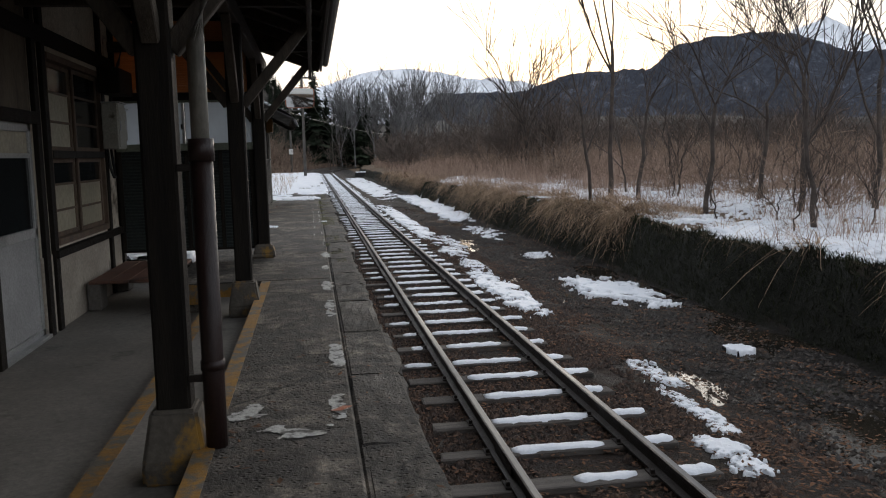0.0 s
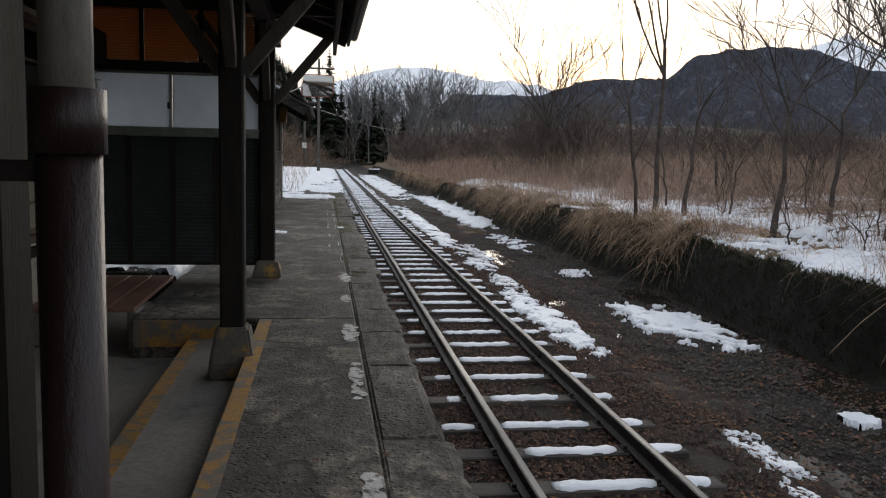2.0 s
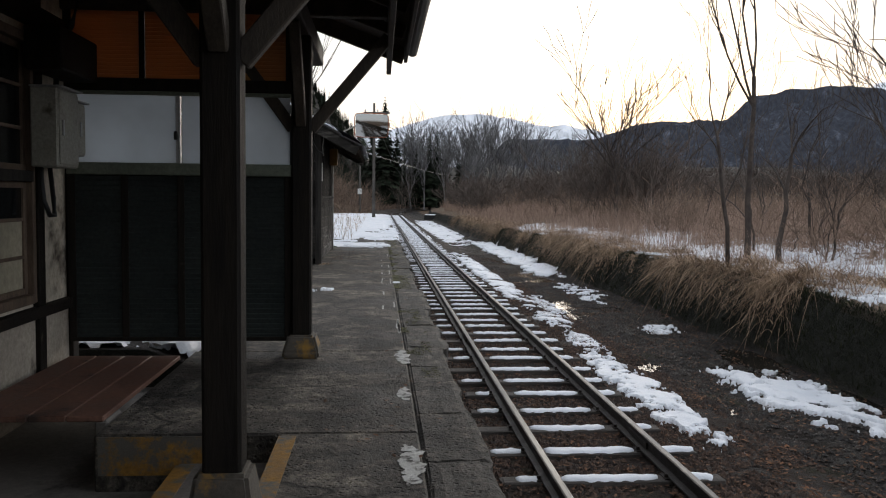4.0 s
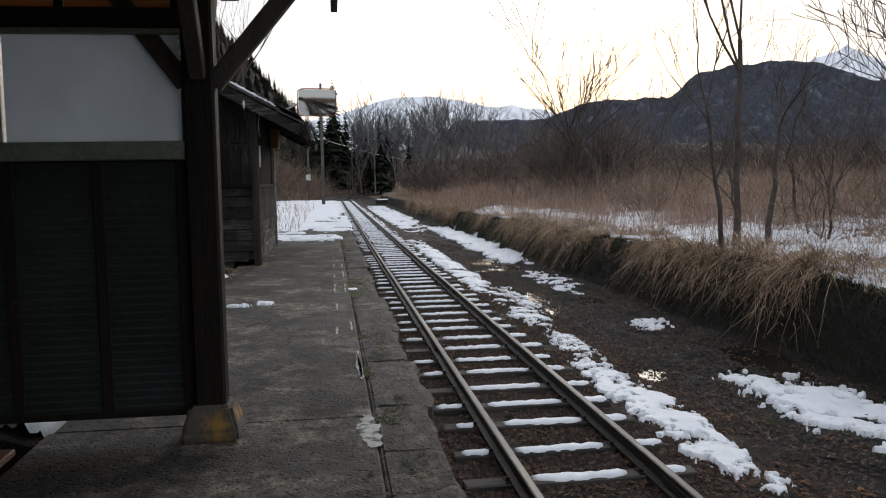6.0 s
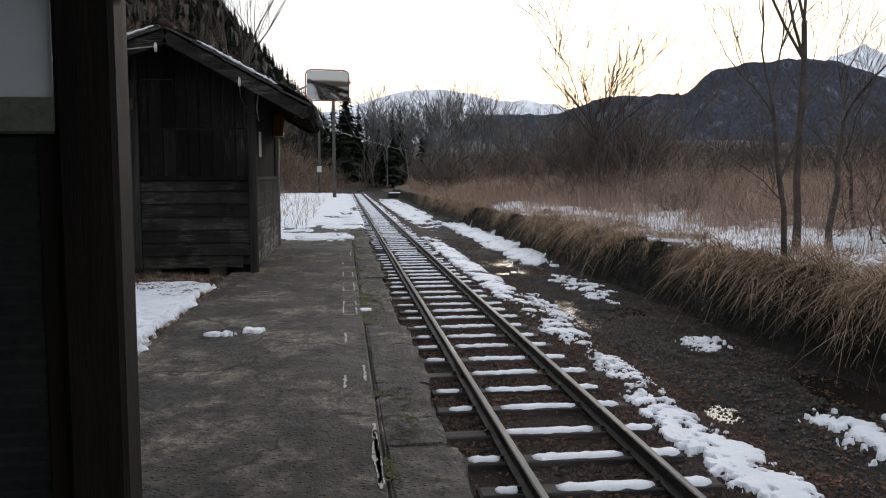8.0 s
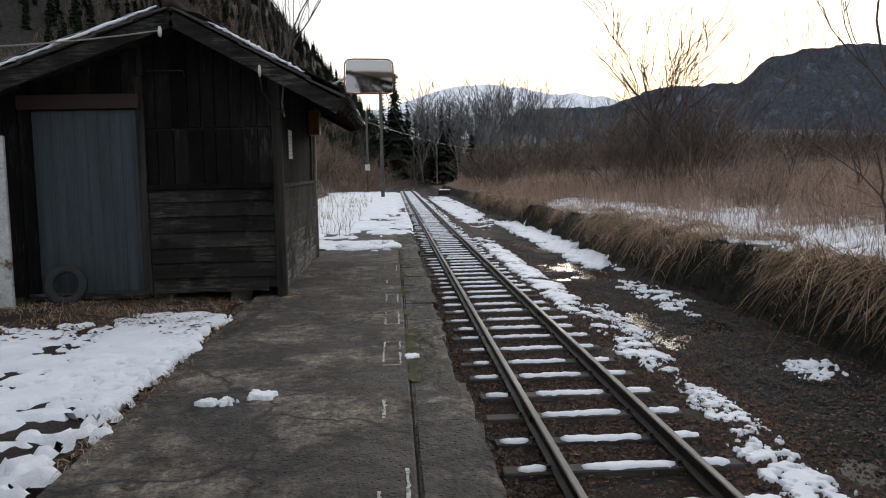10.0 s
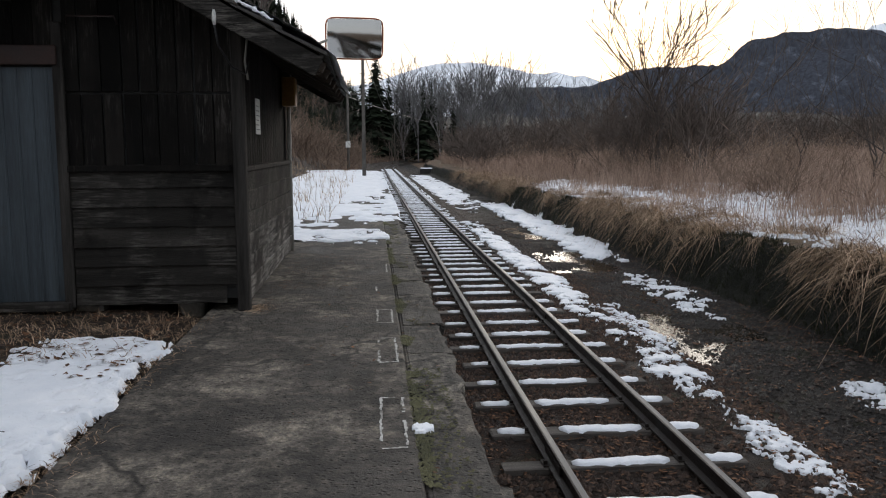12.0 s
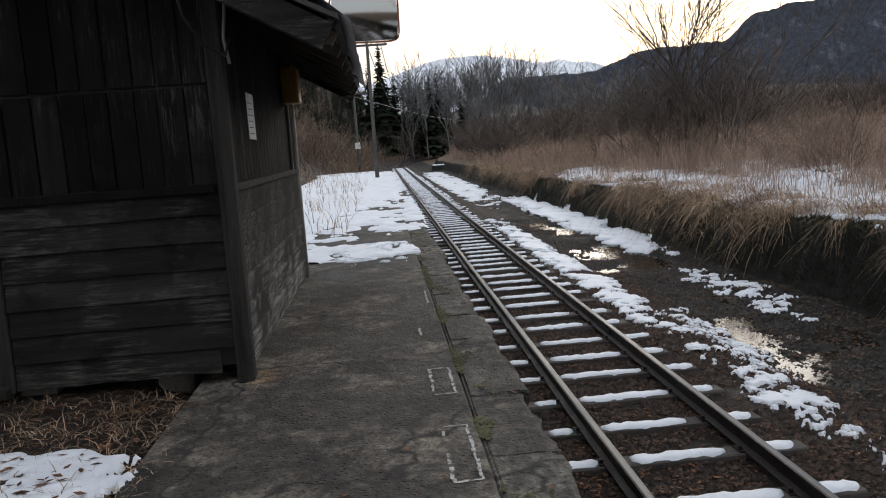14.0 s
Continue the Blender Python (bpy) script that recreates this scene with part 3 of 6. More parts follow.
random.seed(4)
sleeper_y = [-0.3, 0.5, 1.25, 2.05, 2.8, 3.55, 4.3, 5.05, 5.85, 6.57, 7.33, 8.13, 8.86, 9.57, 10.42, 11.24, 12.05, 12.84, 13.57, 14.41, 15.13, 15.86, 16.7, 17.48, 18.26, 19.1, 19.93, 20.71, 21.55, 22.35, 23.1, 23.9, 24.76, 25.54, 26.44, 27.21, 27.98, 28.73, 29.51, 30.28, 31.1]
while sleeper_y[-1] < 118:
    sleeper_y.append(sleeper_y[-1] + 0.76 + random.uniform(-0.06, 0.06))


def snow_cap(x0, x1, y0, y1, z, seed, high=0.035, pad=0.0):
    """A lumpy strip of snow with an uneven edge, flat underneath."""
    rng = random.Random(seed)
    nx, v, f = max(6, int((x1 - x0) / 0.06)), [], []
    for k in range(nx + 1):
        x = x0 + (x1 - x0) * k / nx
        e = min(1.0, 9.0 * min(k, nx - k) / nx + 0.3)
        w = e ** 0.6
        cy = (y0 + y1) / 2 + rng.uniform(-0.012, 0.012)
        hw = (y1 - y0) / 2 * w * rng.uniform(0.72, 1.06)
        h = high * (0.45 + 0.55 * w) * rng.uniform(0.7, 1.15)
        for j, (a, b) in enumerate(((-1, 0), (-0.86, 0.65), (-0.4, 1), (0.4, 1.0), (0.86, 0.65), (1, 0))):
            v.append((x, cy + a * hw, z + b * h))
    for k in range(nx):
        for j in range(5):
            f.append((k * 6 + j, (k + 1) * 6 + j, (k + 1) * 6 + j + 1, k * 6 + j + 1))
    f.append(tuple(range(6)))
    f.append(tuple(nx * 6 + j for j in range(5, -1, -1)))
    return mesh_from("snow_cap", v, f, M_SNOW, smooth=True)


spike_me = box("spike", (-0.016, -0.016, -0.02), (0.016, 0.016, 0.03), M_RAIL, 0.004)
plate_me = box("tie_plate", (-0.10, -0.075, 0.0), (0.10, 0.075, 0.014), M_RAIL, 0.003)
for k, y in enumerate(sleeper_y):
    rng = random.Random(100 + k)
    bx = float(bend(y))
    c, half, w = TRACK + bx + rng.uniform(-0.03, 0.03), 1.02 + rng.uniform(-0.05, 0.06), 0.095 + rng.uniform(-0.008, 0.012)
    zt = -1.275 + rng.uniform(-0.008, 0.006)
    s = root("sleeper", (c, y, zt - 0.13), "weathered grey wooden sleeper with old snow on top" if y > 5 else "weathered grey wooden sleeper, mostly bare", "sleeper", "track sleepers")
    bm = bmesh.new()
    add_box(bm, (c - half, y - w, zt - 0.14), (c + half, y + w, zt), 0.012, None)
    for vv in bm.verts:
        vv.co += Vector((rng.uniform(-0.012, 0.012), rng.uniform(-0.006, 0.006), rng.uniform(-0.004, 0.004)))
    part("timber", from_bm("timber", bm, M_SLEEPER), s)
    near = y < 42
    if near:
        for sx in (-1, 1):
            p = part("tie_plate", plate_me, s)
            p.matrix_parent_inverse = Matrix.Identity(4)
            p.location = (TRACK + bx + sx * 0.5665 - c, 0, 0.13)
            for q in (-0.078, 0.078):
                sp = part("spike", spike_me, s)
                sp.matrix_parent_inverse = Matrix.Identity(4)
                sp.location = (TRACK + bx + sx * 0.5665 - c + q, 0.03 if q > 0 else -0.03, 0.145)
    # snow lies between the rails, and on the outer ends
    inner0, inner1 = c - 0.47 + rng.uniform(0.0, 0.12), c + 0.46 - rng.uniform(0, 0.1)
    if y > 6.9 or k in (7, 9):
        part("snow_cap", snow_cap(inner0, inner1, y - w * 0.92, y + w * 0.85, zt - 0.004, 900 + k, 0.032), s, "old white snow strip")
    elif rng.random() < 0.7:
        a = c + rng.uniform(-0.1, 0.1)
        part("snow_cap", snow_cap(a, inner1, y - w * 0.5, y + w * 0.8, zt - 0.004, 900 + k, 0.03), s, "thin old snow")
    if y > 4 and rng.random() < 0.93:
        part("snow_cap", snow_cap(c + 0.66, c + half - rng.uniform(0.0, 0.12), y - w * 0.9, y + w * 0.9, zt - 0.004, 1900 + k, 0.036), s, "old white snow lump")
    if y > 9.4 and rng.random() < 0.85:
        part("snow_cap", snow_cap(c - half + rng.uniform(0.02, 0.18), c - 0.66, y - w * 0.8, y + w * 0.8, zt - 0.004, 2900 + k, 0.028), s, "thin old snow")

# loose ballast stones
def stones(name, n, seed, xr, yr, size, mat, label):
    rng = np.random.default_rng(seed)
    x, y = rng.uniform(*xr, n), yr[0] + (yr[1] - yr[0]) * rng.random(n) ** 1.6
    keep = fbm(x * 1.2, y * 0.8, 31) > 0.34
    x, y = x[keep], y[keep]
    z = land(x + bend(y), y)
    x = x + bend(y)
    n = len(x)
    r = rng.uniform(*size, n)
    base = np.array([(1, 0, 0), (0, 1, 0), (-1, 0, 0), (0, -1, 0), (0, 0, 0.8), (0, 0, -0.6)])
    v = base[None] * (r[:, None, None] * rng.uniform(0.6, 1.25, (n, 6, 1)))
    a = rng.uniform(0, 6.28, n)
    ca, sa = np.cos(a)[:, None], np.sin(a)[:, None]
    v = np.stack([v[..., 0] * ca - v[..., 1] * sa, v[..., 0] * sa + v[..., 1] * ca, v[..., 2]], -1) + np.stack([x, y, z + r * 0.15], -1)[:, None]
    f = np.array([(0, 1, 4), (1, 2, 4), (2, 3, 4), (3, 0, 4), (1, 0, 5), (2, 1, 5), (3, 2, 5), (0, 3, 5)])
    faces = (f[None] + 6 * np.arange(n)[:, None, None]).reshape(-1, 3)
    return thing(name, mesh_from(name, v.reshape(-1, 3), faces, mat), label, "gravel", kind="stuff")


stones("ballast_gravel", 62000, 3, (0.15, 3.6), (1, 30), (0.014, 0.040), M_STONE, "dark reddish brown ballast gravel between the sleepers")
stones("ditch_gravel", 30000, 8, (2.8, 5.7), (3, 42), (0.010, 0.038), M_WETSTONE, "wet dark gravel along the ditch")


def litter(name, n, seed, xr, yr, z, size, label, cut=0.4):
    """Fallen leaves, each a small bent quad."""
    rng = np.random.default_rng(seed)
    x, y = rng.uniform(*xr, n), yr[0] + (yr[1] - yr[0]) * rng.random(n) ** 1.5
    k = fbm(x * 1.5, y * 1.5, seed, 3) > cut
    x, y = x[k], y[k]
    n = len(x)
    zz = (land(x, y) + 0.02 if z is None else np.full(n, z)) + rng.uniform(0.002, 0.012, n)
    a, r = rng.uniform(0, 6.28, n), rng.uniform(*size, n)
    c, s = np.cos(a), np.sin(a)
    V = np.zeros((n, 4, 3))
    for i, (u, w, h) in enumerate(((-1, 0, 0), (0, -0.45, 0.15), (1, 0, 0.3), (0, 0.45, 0.1))):
        V[:, i] = np.stack([x + r * (u * c - w * s), y + r * (u * s + w * c), zz + h * r * rng.uniform(0.2, 1.5, n)], -1)
    F = (np.array([(0, 1, 2), (0, 2, 3)])[None] + 4 * np.arange(n)[:, None, None]).reshape(-1, 3)
    return thing(name, mesh_from(name, V.reshape(-1, 3), F, M_LEAF), label, "leaves", kind="stuff")


litter("track_leaves", 17000, 5, (0.2, 3.4), (2, 30), None, (0.012, 0.035), "reddish brown dead leaves between the sleepers", 0.36)
litter("ditch_leaves", 15000, 15, (2.9, 5.8), (3, 42), None, (0.014, 0.04), "wet brown dead leaves on the ditch mud", 0.42)
litter("platform_leaves", 420, 6, (-1.1, -0.15), (2, 22), 0.0, (0.01, 0.028), "a few dead leaves on the platform", 0.45)
litter("red_leaves", 1500, 16, (-1.6, -0.85), (18.4, 24), 0.0, (0.006, 0.018), "small reddish leaf crumbs trodden on the platform", 0.46)
litter("hut_leaves", 900, 7, (-5, -1.95), (16.5, 18.6), None, (0.015, 0.04), "dead leaves at the hut's foot", 0.35)
thing("orange_leaf", mesh_from("orange_leaf", [(-0.56, 3.86, 0.006), (-0.51, 3.83, 0.012), (-0.455, 3.87, 0.02), (-0.50, 3.91, 0.012)], [(0, 1, 2, 3)], M_ORANGETRIM), "bright orange dead leaf on the platform", "leaf")

# ---- coping stones and marks on the platform ----
random.seed(9)
def moss_lumps(n, seed):
    rng = np.random.default_rng(seed)
    y = rng.uniform(9.5, 30, n)
    x = np.where(rng.random(n) < 0.6, rng.normal(JOINT + 0.01, 0.025, n), JOINT + 0.2 * rng.random(n) ** 1.8)
    k = fbm(x * 7, y * 2.6, 88, 5) > 0.57
    x, y = x[k], y[k]
    n = len(x)
    r = rng.uniform(0.004, 0.013, n)
    base = np.array([(1, 0, 0), (0.3, 0.95, 0), (-0.8, 0.6, 0), (-0.8, -0.6, 0), (0.3, -0.95, 0), (0, 0, 0.55)])
    v = base[None] * (r[:, None, None] * rng.uniform(0.7, 1.3, (n, 6, 1))) + np.stack([x, y, np.full(n, -0.004)], -1)[:, None]
    f = np.array([(0, 1, 5), (1, 2, 5), (2, 3, 5), (3, 4, 5), (4, 0, 5)])
    return mesh_from("joint_moss", v.reshape(-1, 3), (f[None] + 6 * np.arange(n)[:, None, None]).reshape(-1, 3), M_MOSS_LIGHT)


thing("joint_moss", moss_lumps(16000, 4), "yellow green moss growing in the platform joint", "moss", kind="stuff")
coping = root("platform_edge", (JOINT, 0, 0), "row of worn mossy concrete edge slabs along the platform", "platform edge", kind="structure")
y = -6.0
while y < 61:
    ln = random.uniform(0.75, 1.35)
    drop, tilt = random.uniform(0, 0.012), random.uniform(-0.012, 0.012)
    edge = EDGE + random.uniform(-0.05, 0.015)
    bm = bmesh.new()
    add_box(bm, (JOINT + random.uniform(-0.004, 0.008), y + 0.004, -0.18), (edge, y + ln - 0.004, -drop - 0.004), 0.012)
    bmesh.ops.subdivide_edges(bm, edges=[e for e in bm.edges if e.calc_length() > 0.25], cuts=5, use_grid_fill=True)
    for vv in bm.verts:
        vv.co.z += tilt * (vv.co.x - JOINT) * 3 + random.uniform(-0.004, 0.004)
        if vv.co.x > edge - 0.03:
            vv.co.x += random.uniform(-0.045, 0.006)
            vv.co.z -= random.uniform(0, 0.012)
    part("slab", from_bm("slab", bm, M_COPING), coping)
    y += ln


def blotch(name, cx, cy, sx, sy, z, mat, seed, thick=0.003, cut=0.30, cells=26, lump=0.0, label="", category="paint", kind="", freq=3.0, xmax=None, ymax=None):
    """An uneven patch lying on a surface: paint, moss or snow. Its height follows the ground where z is None."""
    nyc = max(6, int(cells * sy / sx)) if sy >= sx else cells
    nxc = cells if sy >= sx else max(cells, int(cells * sx / sy))
    u, v = np.linspace(-1.15, 1.15, nxc + 1), np.linspace(-1.15, 1.15, nyc + 1)
    U, V = np.meshgrid(u, v)
    X, Y = cx + U * sx, cy + V * sy
    field = fbm(X * freq + seed * 7.7, Y * freq + seed * 3.1, 40 + seed, 5) - 0.5
    mask = 1 - (np.abs(U) ** 2.5 + np.abs(V) ** 2.5) + (3.2 if lump else 2.4) * field + (3.0 * (fbm(X * freq * 3.3 + 5, Y * freq * 3.3, 140 + seed, 4) - 0.5) if lump else 0) - cut
    if xmax is not None:
        mask = np.minimum(mask, (xmax + 0.45 * (fbm(X * 5, Y * 5, 9, 4) - 0.5) - X) * 8)
    if ymax is not None:
        mask = np.minimum(mask, (ymax + 0.5 * (fbm(X * 3, Y * 3, 8, 3) - 0.5) - Y) * 6)
    if z is None and cx > 6:
        mask = np.minimum(mask, (X - bank_x(Y) - 0.52 - 0.4 * (fbm(X * 2.5, Y * 2.5, 12, 4) - 0.5)) * 5)
    base = (land(X, Y) if z is None else np.full_like(X, z))
    if xmax is not None:
        base = land(np.minimum(X, -2.16), Y)
        base = np.where(X > -2.12, np.maximum(base, 0.0), base)
    if lump:
        H = np.where(mask > 0, np.clip(mask * 4.5, 0, 1) ** 0.6 * (0.45 + 0.9 * fbm(X * 3.5, Y * 3.5, 60 + seed, 3)) * 0.7, np.clip(mask * 6.0, -1, 0))
        Z = base + lump * H + thick * (mask > 0)
    else:
        Z = base + thick
    idx = np.arange(X.size).reshape(X.shape)
    q = np.stack([idx[:-1, :-1], idx[:-1, 1:], idx[1:, 1:], idx[1:, :-1]], -1).reshape(-1, 4)
    ok = (mask > 0).reshape(-1)
    q = q[ok[q].sum(1) >= (1 if lump else 4)]
    if not len(q):
        return None
    used, inv = np.unique(q, return_inverse=True)
    P = np.stack([X, Y, Z], -1).reshape(-1, 3)[used]
    me = mesh_from(name, P, inv.reshape(-1, 4), mat, smooth=bool(lump))
    return me if not label else thing(name, me, label, category, kind=kind)


def stripe(name, a, b, w, z, mat, seed, parent):
    """A worn painted line, broken by wear."""
    rng = random.Random(seed)
    a, b = Vector((*a, z)), Vector((*b, z))
    n = max(3, int((b - a).length / 0.03))
    d = (b - a).normalized()
    s = Vector((-d.y, d.x, 0))
    v, f = [], []
    on = True
    for k in range(n):
        if rng.random() < (0.08 if on else 0.35):
            on = not on
        if not on:
            continue
        p, q = a.lerp(b, k / n), a.lerp(b, (k + 1) / n)
        w0 = w * rng.uniform(0.4, 1.0) / 2
        j = s * rng.uniform(-0.004, 0.004)
        i = len(v)
        v += [p - s * w0 + j, p + s * w0 + j, q + s * w0 + j, q - s * w0 + j]
        f.append((i, i + 1, i + 2, i + 3))
    return part(name, mesh_from(name, v, f, mat), parent)


def painted_box(x0, x1, y0, y1, seed):
    r = root("painted_mark", (x0, y0, 0), "worn white painted rectangle outline on the platform", "paint mark", "painted platform marks", kind="structure")
    for k, (a, b) in enumerate((((x0, y0), (x1, y0)), ((x1, y0), (x1, y1)), ((x1, y1), (x0, y1)), ((x0, y1), (x0, y0)))):
        stripe("line", a, b, 0.02, 0.004, M_WHITEPAINT, seed * 10 + k, r)


for k, (y0, y1) in enumerate(((15.30, 16.05), (16.80, 17.46), (17.98, 18.50))):
    painted_box(-0.615, -0.50, y0, y1, 3 + k)
remnant = root("painted_mark", (-0.6, 14, 0), "worn remnants of white painted lines on the platform", "paint mark", "painted platform marks", kind="structure")
for k, (a, b) in enumerate((((-0.60, 14.1), (-0.60, 14.45)), ((-0.61, 12.8), (-0.61, 13.1)), ((-0.49, 12.95), (-0.49, 13.35)), ((-0.475, 11.25), (-0.475, 12.1)), ((-0.47, 11.3), (-0.48, 12.0)), ((-0.62, 22.6), (-0.46, 22.55)), ((-0.62, 19.4), (-0.62, 19.9)), ((-0.50, 20.6), (-0.50, 21.2)))):
    stripe("line", a, b, 0.022, 0.004, M_WHITEPAINT, 400 + k, remnant)
for k, (cx, cy, sx, sy) in enumerate(((-0.52, 3.95, 0.05, 0.22), (-0.5, 5.0, 0.05, 0.35), (-0.50, 6.6, 0.045, 0.42), (-0.5, 7.75, 0.06, 0.28), (-0.50, 9.05, 0.05, 0.16), (-0.48, 10.2, 0.06, 0.26), (-0.48, 11.6, 0.02, 0.3))):
    blotch("worn_paint_patch", cx, cy, sx, sy, 0.004, M_WHITEPAINT, 20 + k, 0.0, 0.3, 40, freq=16.0, label="flaking white painted patch on the platform", category="paint mark", kind="structure")
for k, (cx, cy, sx, sy, mt, lb) in enumerate(((-0.93, 3.95, 0.14, 0.2, M_WHITEPAINT, "scuffed pale smear on the platform"), (-0.72, 3.6, 0.22, 0.12, M_WHITEPAINT, "scuffed pale smear on the platform"))):
    blotch("pale_smear", cx, cy, sx, sy, 0.004, mt, 50 + k, 0.0, 0.7, 60, freq=12.0, label=lb, category="stain", kind="structure")
# worn yellow strips on the step edges
for name, x0, x1, z, y0, y1 in (("yellow_strip", -1.13, -1.045, 0.004, 0.4, 8.2), ("yellow_strip", -1.62, -1.53, -0.136, 0.4, 8.2)):
    thing(name, box(name, (x0, y0, z - 0.004), (x1, y1, z), M_YELLOW, 0), "worn yellow warning strip painted along the step edge", "paint strip", "yellow step strips", "structure")
thing("yellow_strip", box("yellow_strip", (-2.0, 8.249, -0.20), (-1.3, 8.2535, -0.01), M_YELLOW, 0), "worn yellow paint on the face of the pad", "paint strip", "yellow step strips", "structure")


# ---- station building ----
WALL, FLOOR_Z = -2.87, -0.28
wall = root("wall_station", (WALL, 4, FLOOR_Z), "old station wall of stained plaster over a mortar skirting", "wall", kind="structure")
D0, D1, DT = 6.35, 7.42, 1.52
W0, W1, WB, WT = 7.78, 9.72, 0.46, 2.16
WX0 = WALL - 0.14
part("lower_wall", box("lower_wall", (WX0, D1, FLOOR_Z - 0.1), (WALL, 10.42, 0.40), M_SKIRT, 0.003), wall, "stained mortar skirting")
part("lower_wall", box("lower_wall", (WX0, -14, FLOOR_Z - 0.1), (WALL, D0, 0.40), M_SKIRT, 0.003), wall, "stained mortar skirting")
for a, b in (((WX0, D1, 0.40), (WALL - 0.01, W0, 3.6)), ((WX0, W0, WT), (WALL - 0.01, W1, 3.6)), ((WX0, W1, 0.40), (WALL - 0.01, 10.42, 3.6)), ((WX0, W0, 0.40), (WALL - 0.01, W1, WB))):
    part("plaster", box("plaster", a, b, M_PLASTER, 0), wall, "stained cream plaster")
part("board_panel", box("board_panel", (WX0, -14, 0.40), (WALL - 0.01, D0, 3.6), M_DARKBOARD, 0), wall, "dark weathered boards")
part("board_panel", box("board_panel", (WX0, D0, DT), (WALL - 0.012, D1, 3.6), M_DARKBOARD, 0), wall, "dark weathered boards")
for yy in (D1 + 0.06, W0 - 0.05, W1 + 0.06, 10.36, D0 - 0.06, 4.2, 2.2):
    part("stud", box("stud", (WALL - 0.03, yy - 0.055, FLOOR_Z), (WALL + 0.03, yy + 0.055, 3.4), M_POST, 0.005), wall, "dark exposed timber stud")
part("girt", box("girt", (WALL - 0.03, -14, 2.22), (WALL + 0.036, 10.42, 2.36), M_POST, 0.005), wall, "dark horizontal timber")
part("sill_board", box("sill_board", (WALL - 0.02, W0 - 0.1, 0.36), (WALL + 0.055, 10.42, 0.43), M_POST, 0.006), wall, "dark weathered sill board")
part("end_wall", box("end_wall", (-9, 10.30, -0.5), (WX0 - 0.002, 10.42, 3.6), M_PLASTER, 0), wall, "stained plaster end wall")
part("back_wall", box("back_wall", (-9.1, -14, -0.5), (-9.0, 10.42, 3.6), M_PLASTER, 0), wall)
part("south_wall", box("south_wall", (-9, -14.1, -0.5), (WX0, -14, 3.6), M_PLASTER, 0), wall)
thing("interior_floor", box("interior_floor", (-9, -14, -0.4), (WX0 - 0.01, 10.3, -0.2), M_FLOOR, 0), "dim station room floor", "floor", kind="structure")

door = root("door_1", (WALL, D1, FLOOR_Z), "closed aluminium sliding door with a dark upper pane", "door", kind="structure")
dx = WALL - 0.045
for a, b in (((D0, FLOOR_Z), (D0 + 0.06, DT)), ((D1 - 0.06, FLOOR_Z), (D1, DT)), ((D0, DT - 0.07), (D1, DT)), ((D0, 0.58), (D1, 0.66)), ((D0, FLOOR_Z), (D1, FLOOR_Z + 0.08)), ((D0, 1.24), (D1, 1.28))):
    part("door_frame", box("door_frame", (dx - 0.02, a[0] + 0.001, a[1] + 0.001), (dx + 0.02, b[0] - 0.001, b[1] - 0.001), M_ALU, 0.003), door, "dull aluminium frame")
part("lower_panel", box("lower_panel", (dx - 0.012, D0 + 0.06, FLOOR_Z + 0.08), (dx + 0.006, D1 - 0.06, 0.58), M_DOORPANEL, 0), door, "light grey lower panel")
part("pane", box("pane", (dx - 0.006, D0 + 0.06, 0.66), (dx + 0.002, D1 - 0.06, 1.24), M_DARKGLASS, 0), door, "dark glass pane")
part("transom_pane", box("transom_pane", (dx - 0.006, D0 + 0.06, 1.28), (dx + 0.002, D1 - 0.06, DT - 0.07), M_SCREEN, 0), door, "pale frosted transom")
part("lintel", box("lintel", (WALL - 0.04, D0 - 0.1, DT + 0.002), (WALL + 0.04, D1 + 0.02, DT + 0.10), M_POST, 0.006), door, "dark timber lintel")
part("threshold", box("threshold", (WALL - 0.06, D0, FLOOR_Z), (WALL + 0.03, D1, FLOOR_Z + 0.03), M_ALU, 0.003), door)

win = root("window_1", (WALL, W0, WB), "old wooden sliding window with small papered panes", "window", kind="structure")
wx0 = WALL - 0.05
part("window_frame", box("window_frame", (wx0 - 0.03, W0, WB), (WALL + 0.02, W0 + 0.05, WT), M_FRAMEWOOD, 0.004), win)
part("window_frame", box("window_frame", (wx0 - 0.03, W1 - 0.05, WB), (WALL + 0.02, W1, WT), M_FRAMEWOOD, 0.004), win)
for z, t in ((WB, 0.06), (1.235, 0.07), (WT - 0.06, 0.06)):
    part("window_rail", box("window_rail", (wx0 - 0.03, W0 + 0.05, z), (WALL + 0.03, W1 - 0.05, z + t), M_FRAMEWOOD if z != 1.235 else M_GREYPOST, 0.004), win)
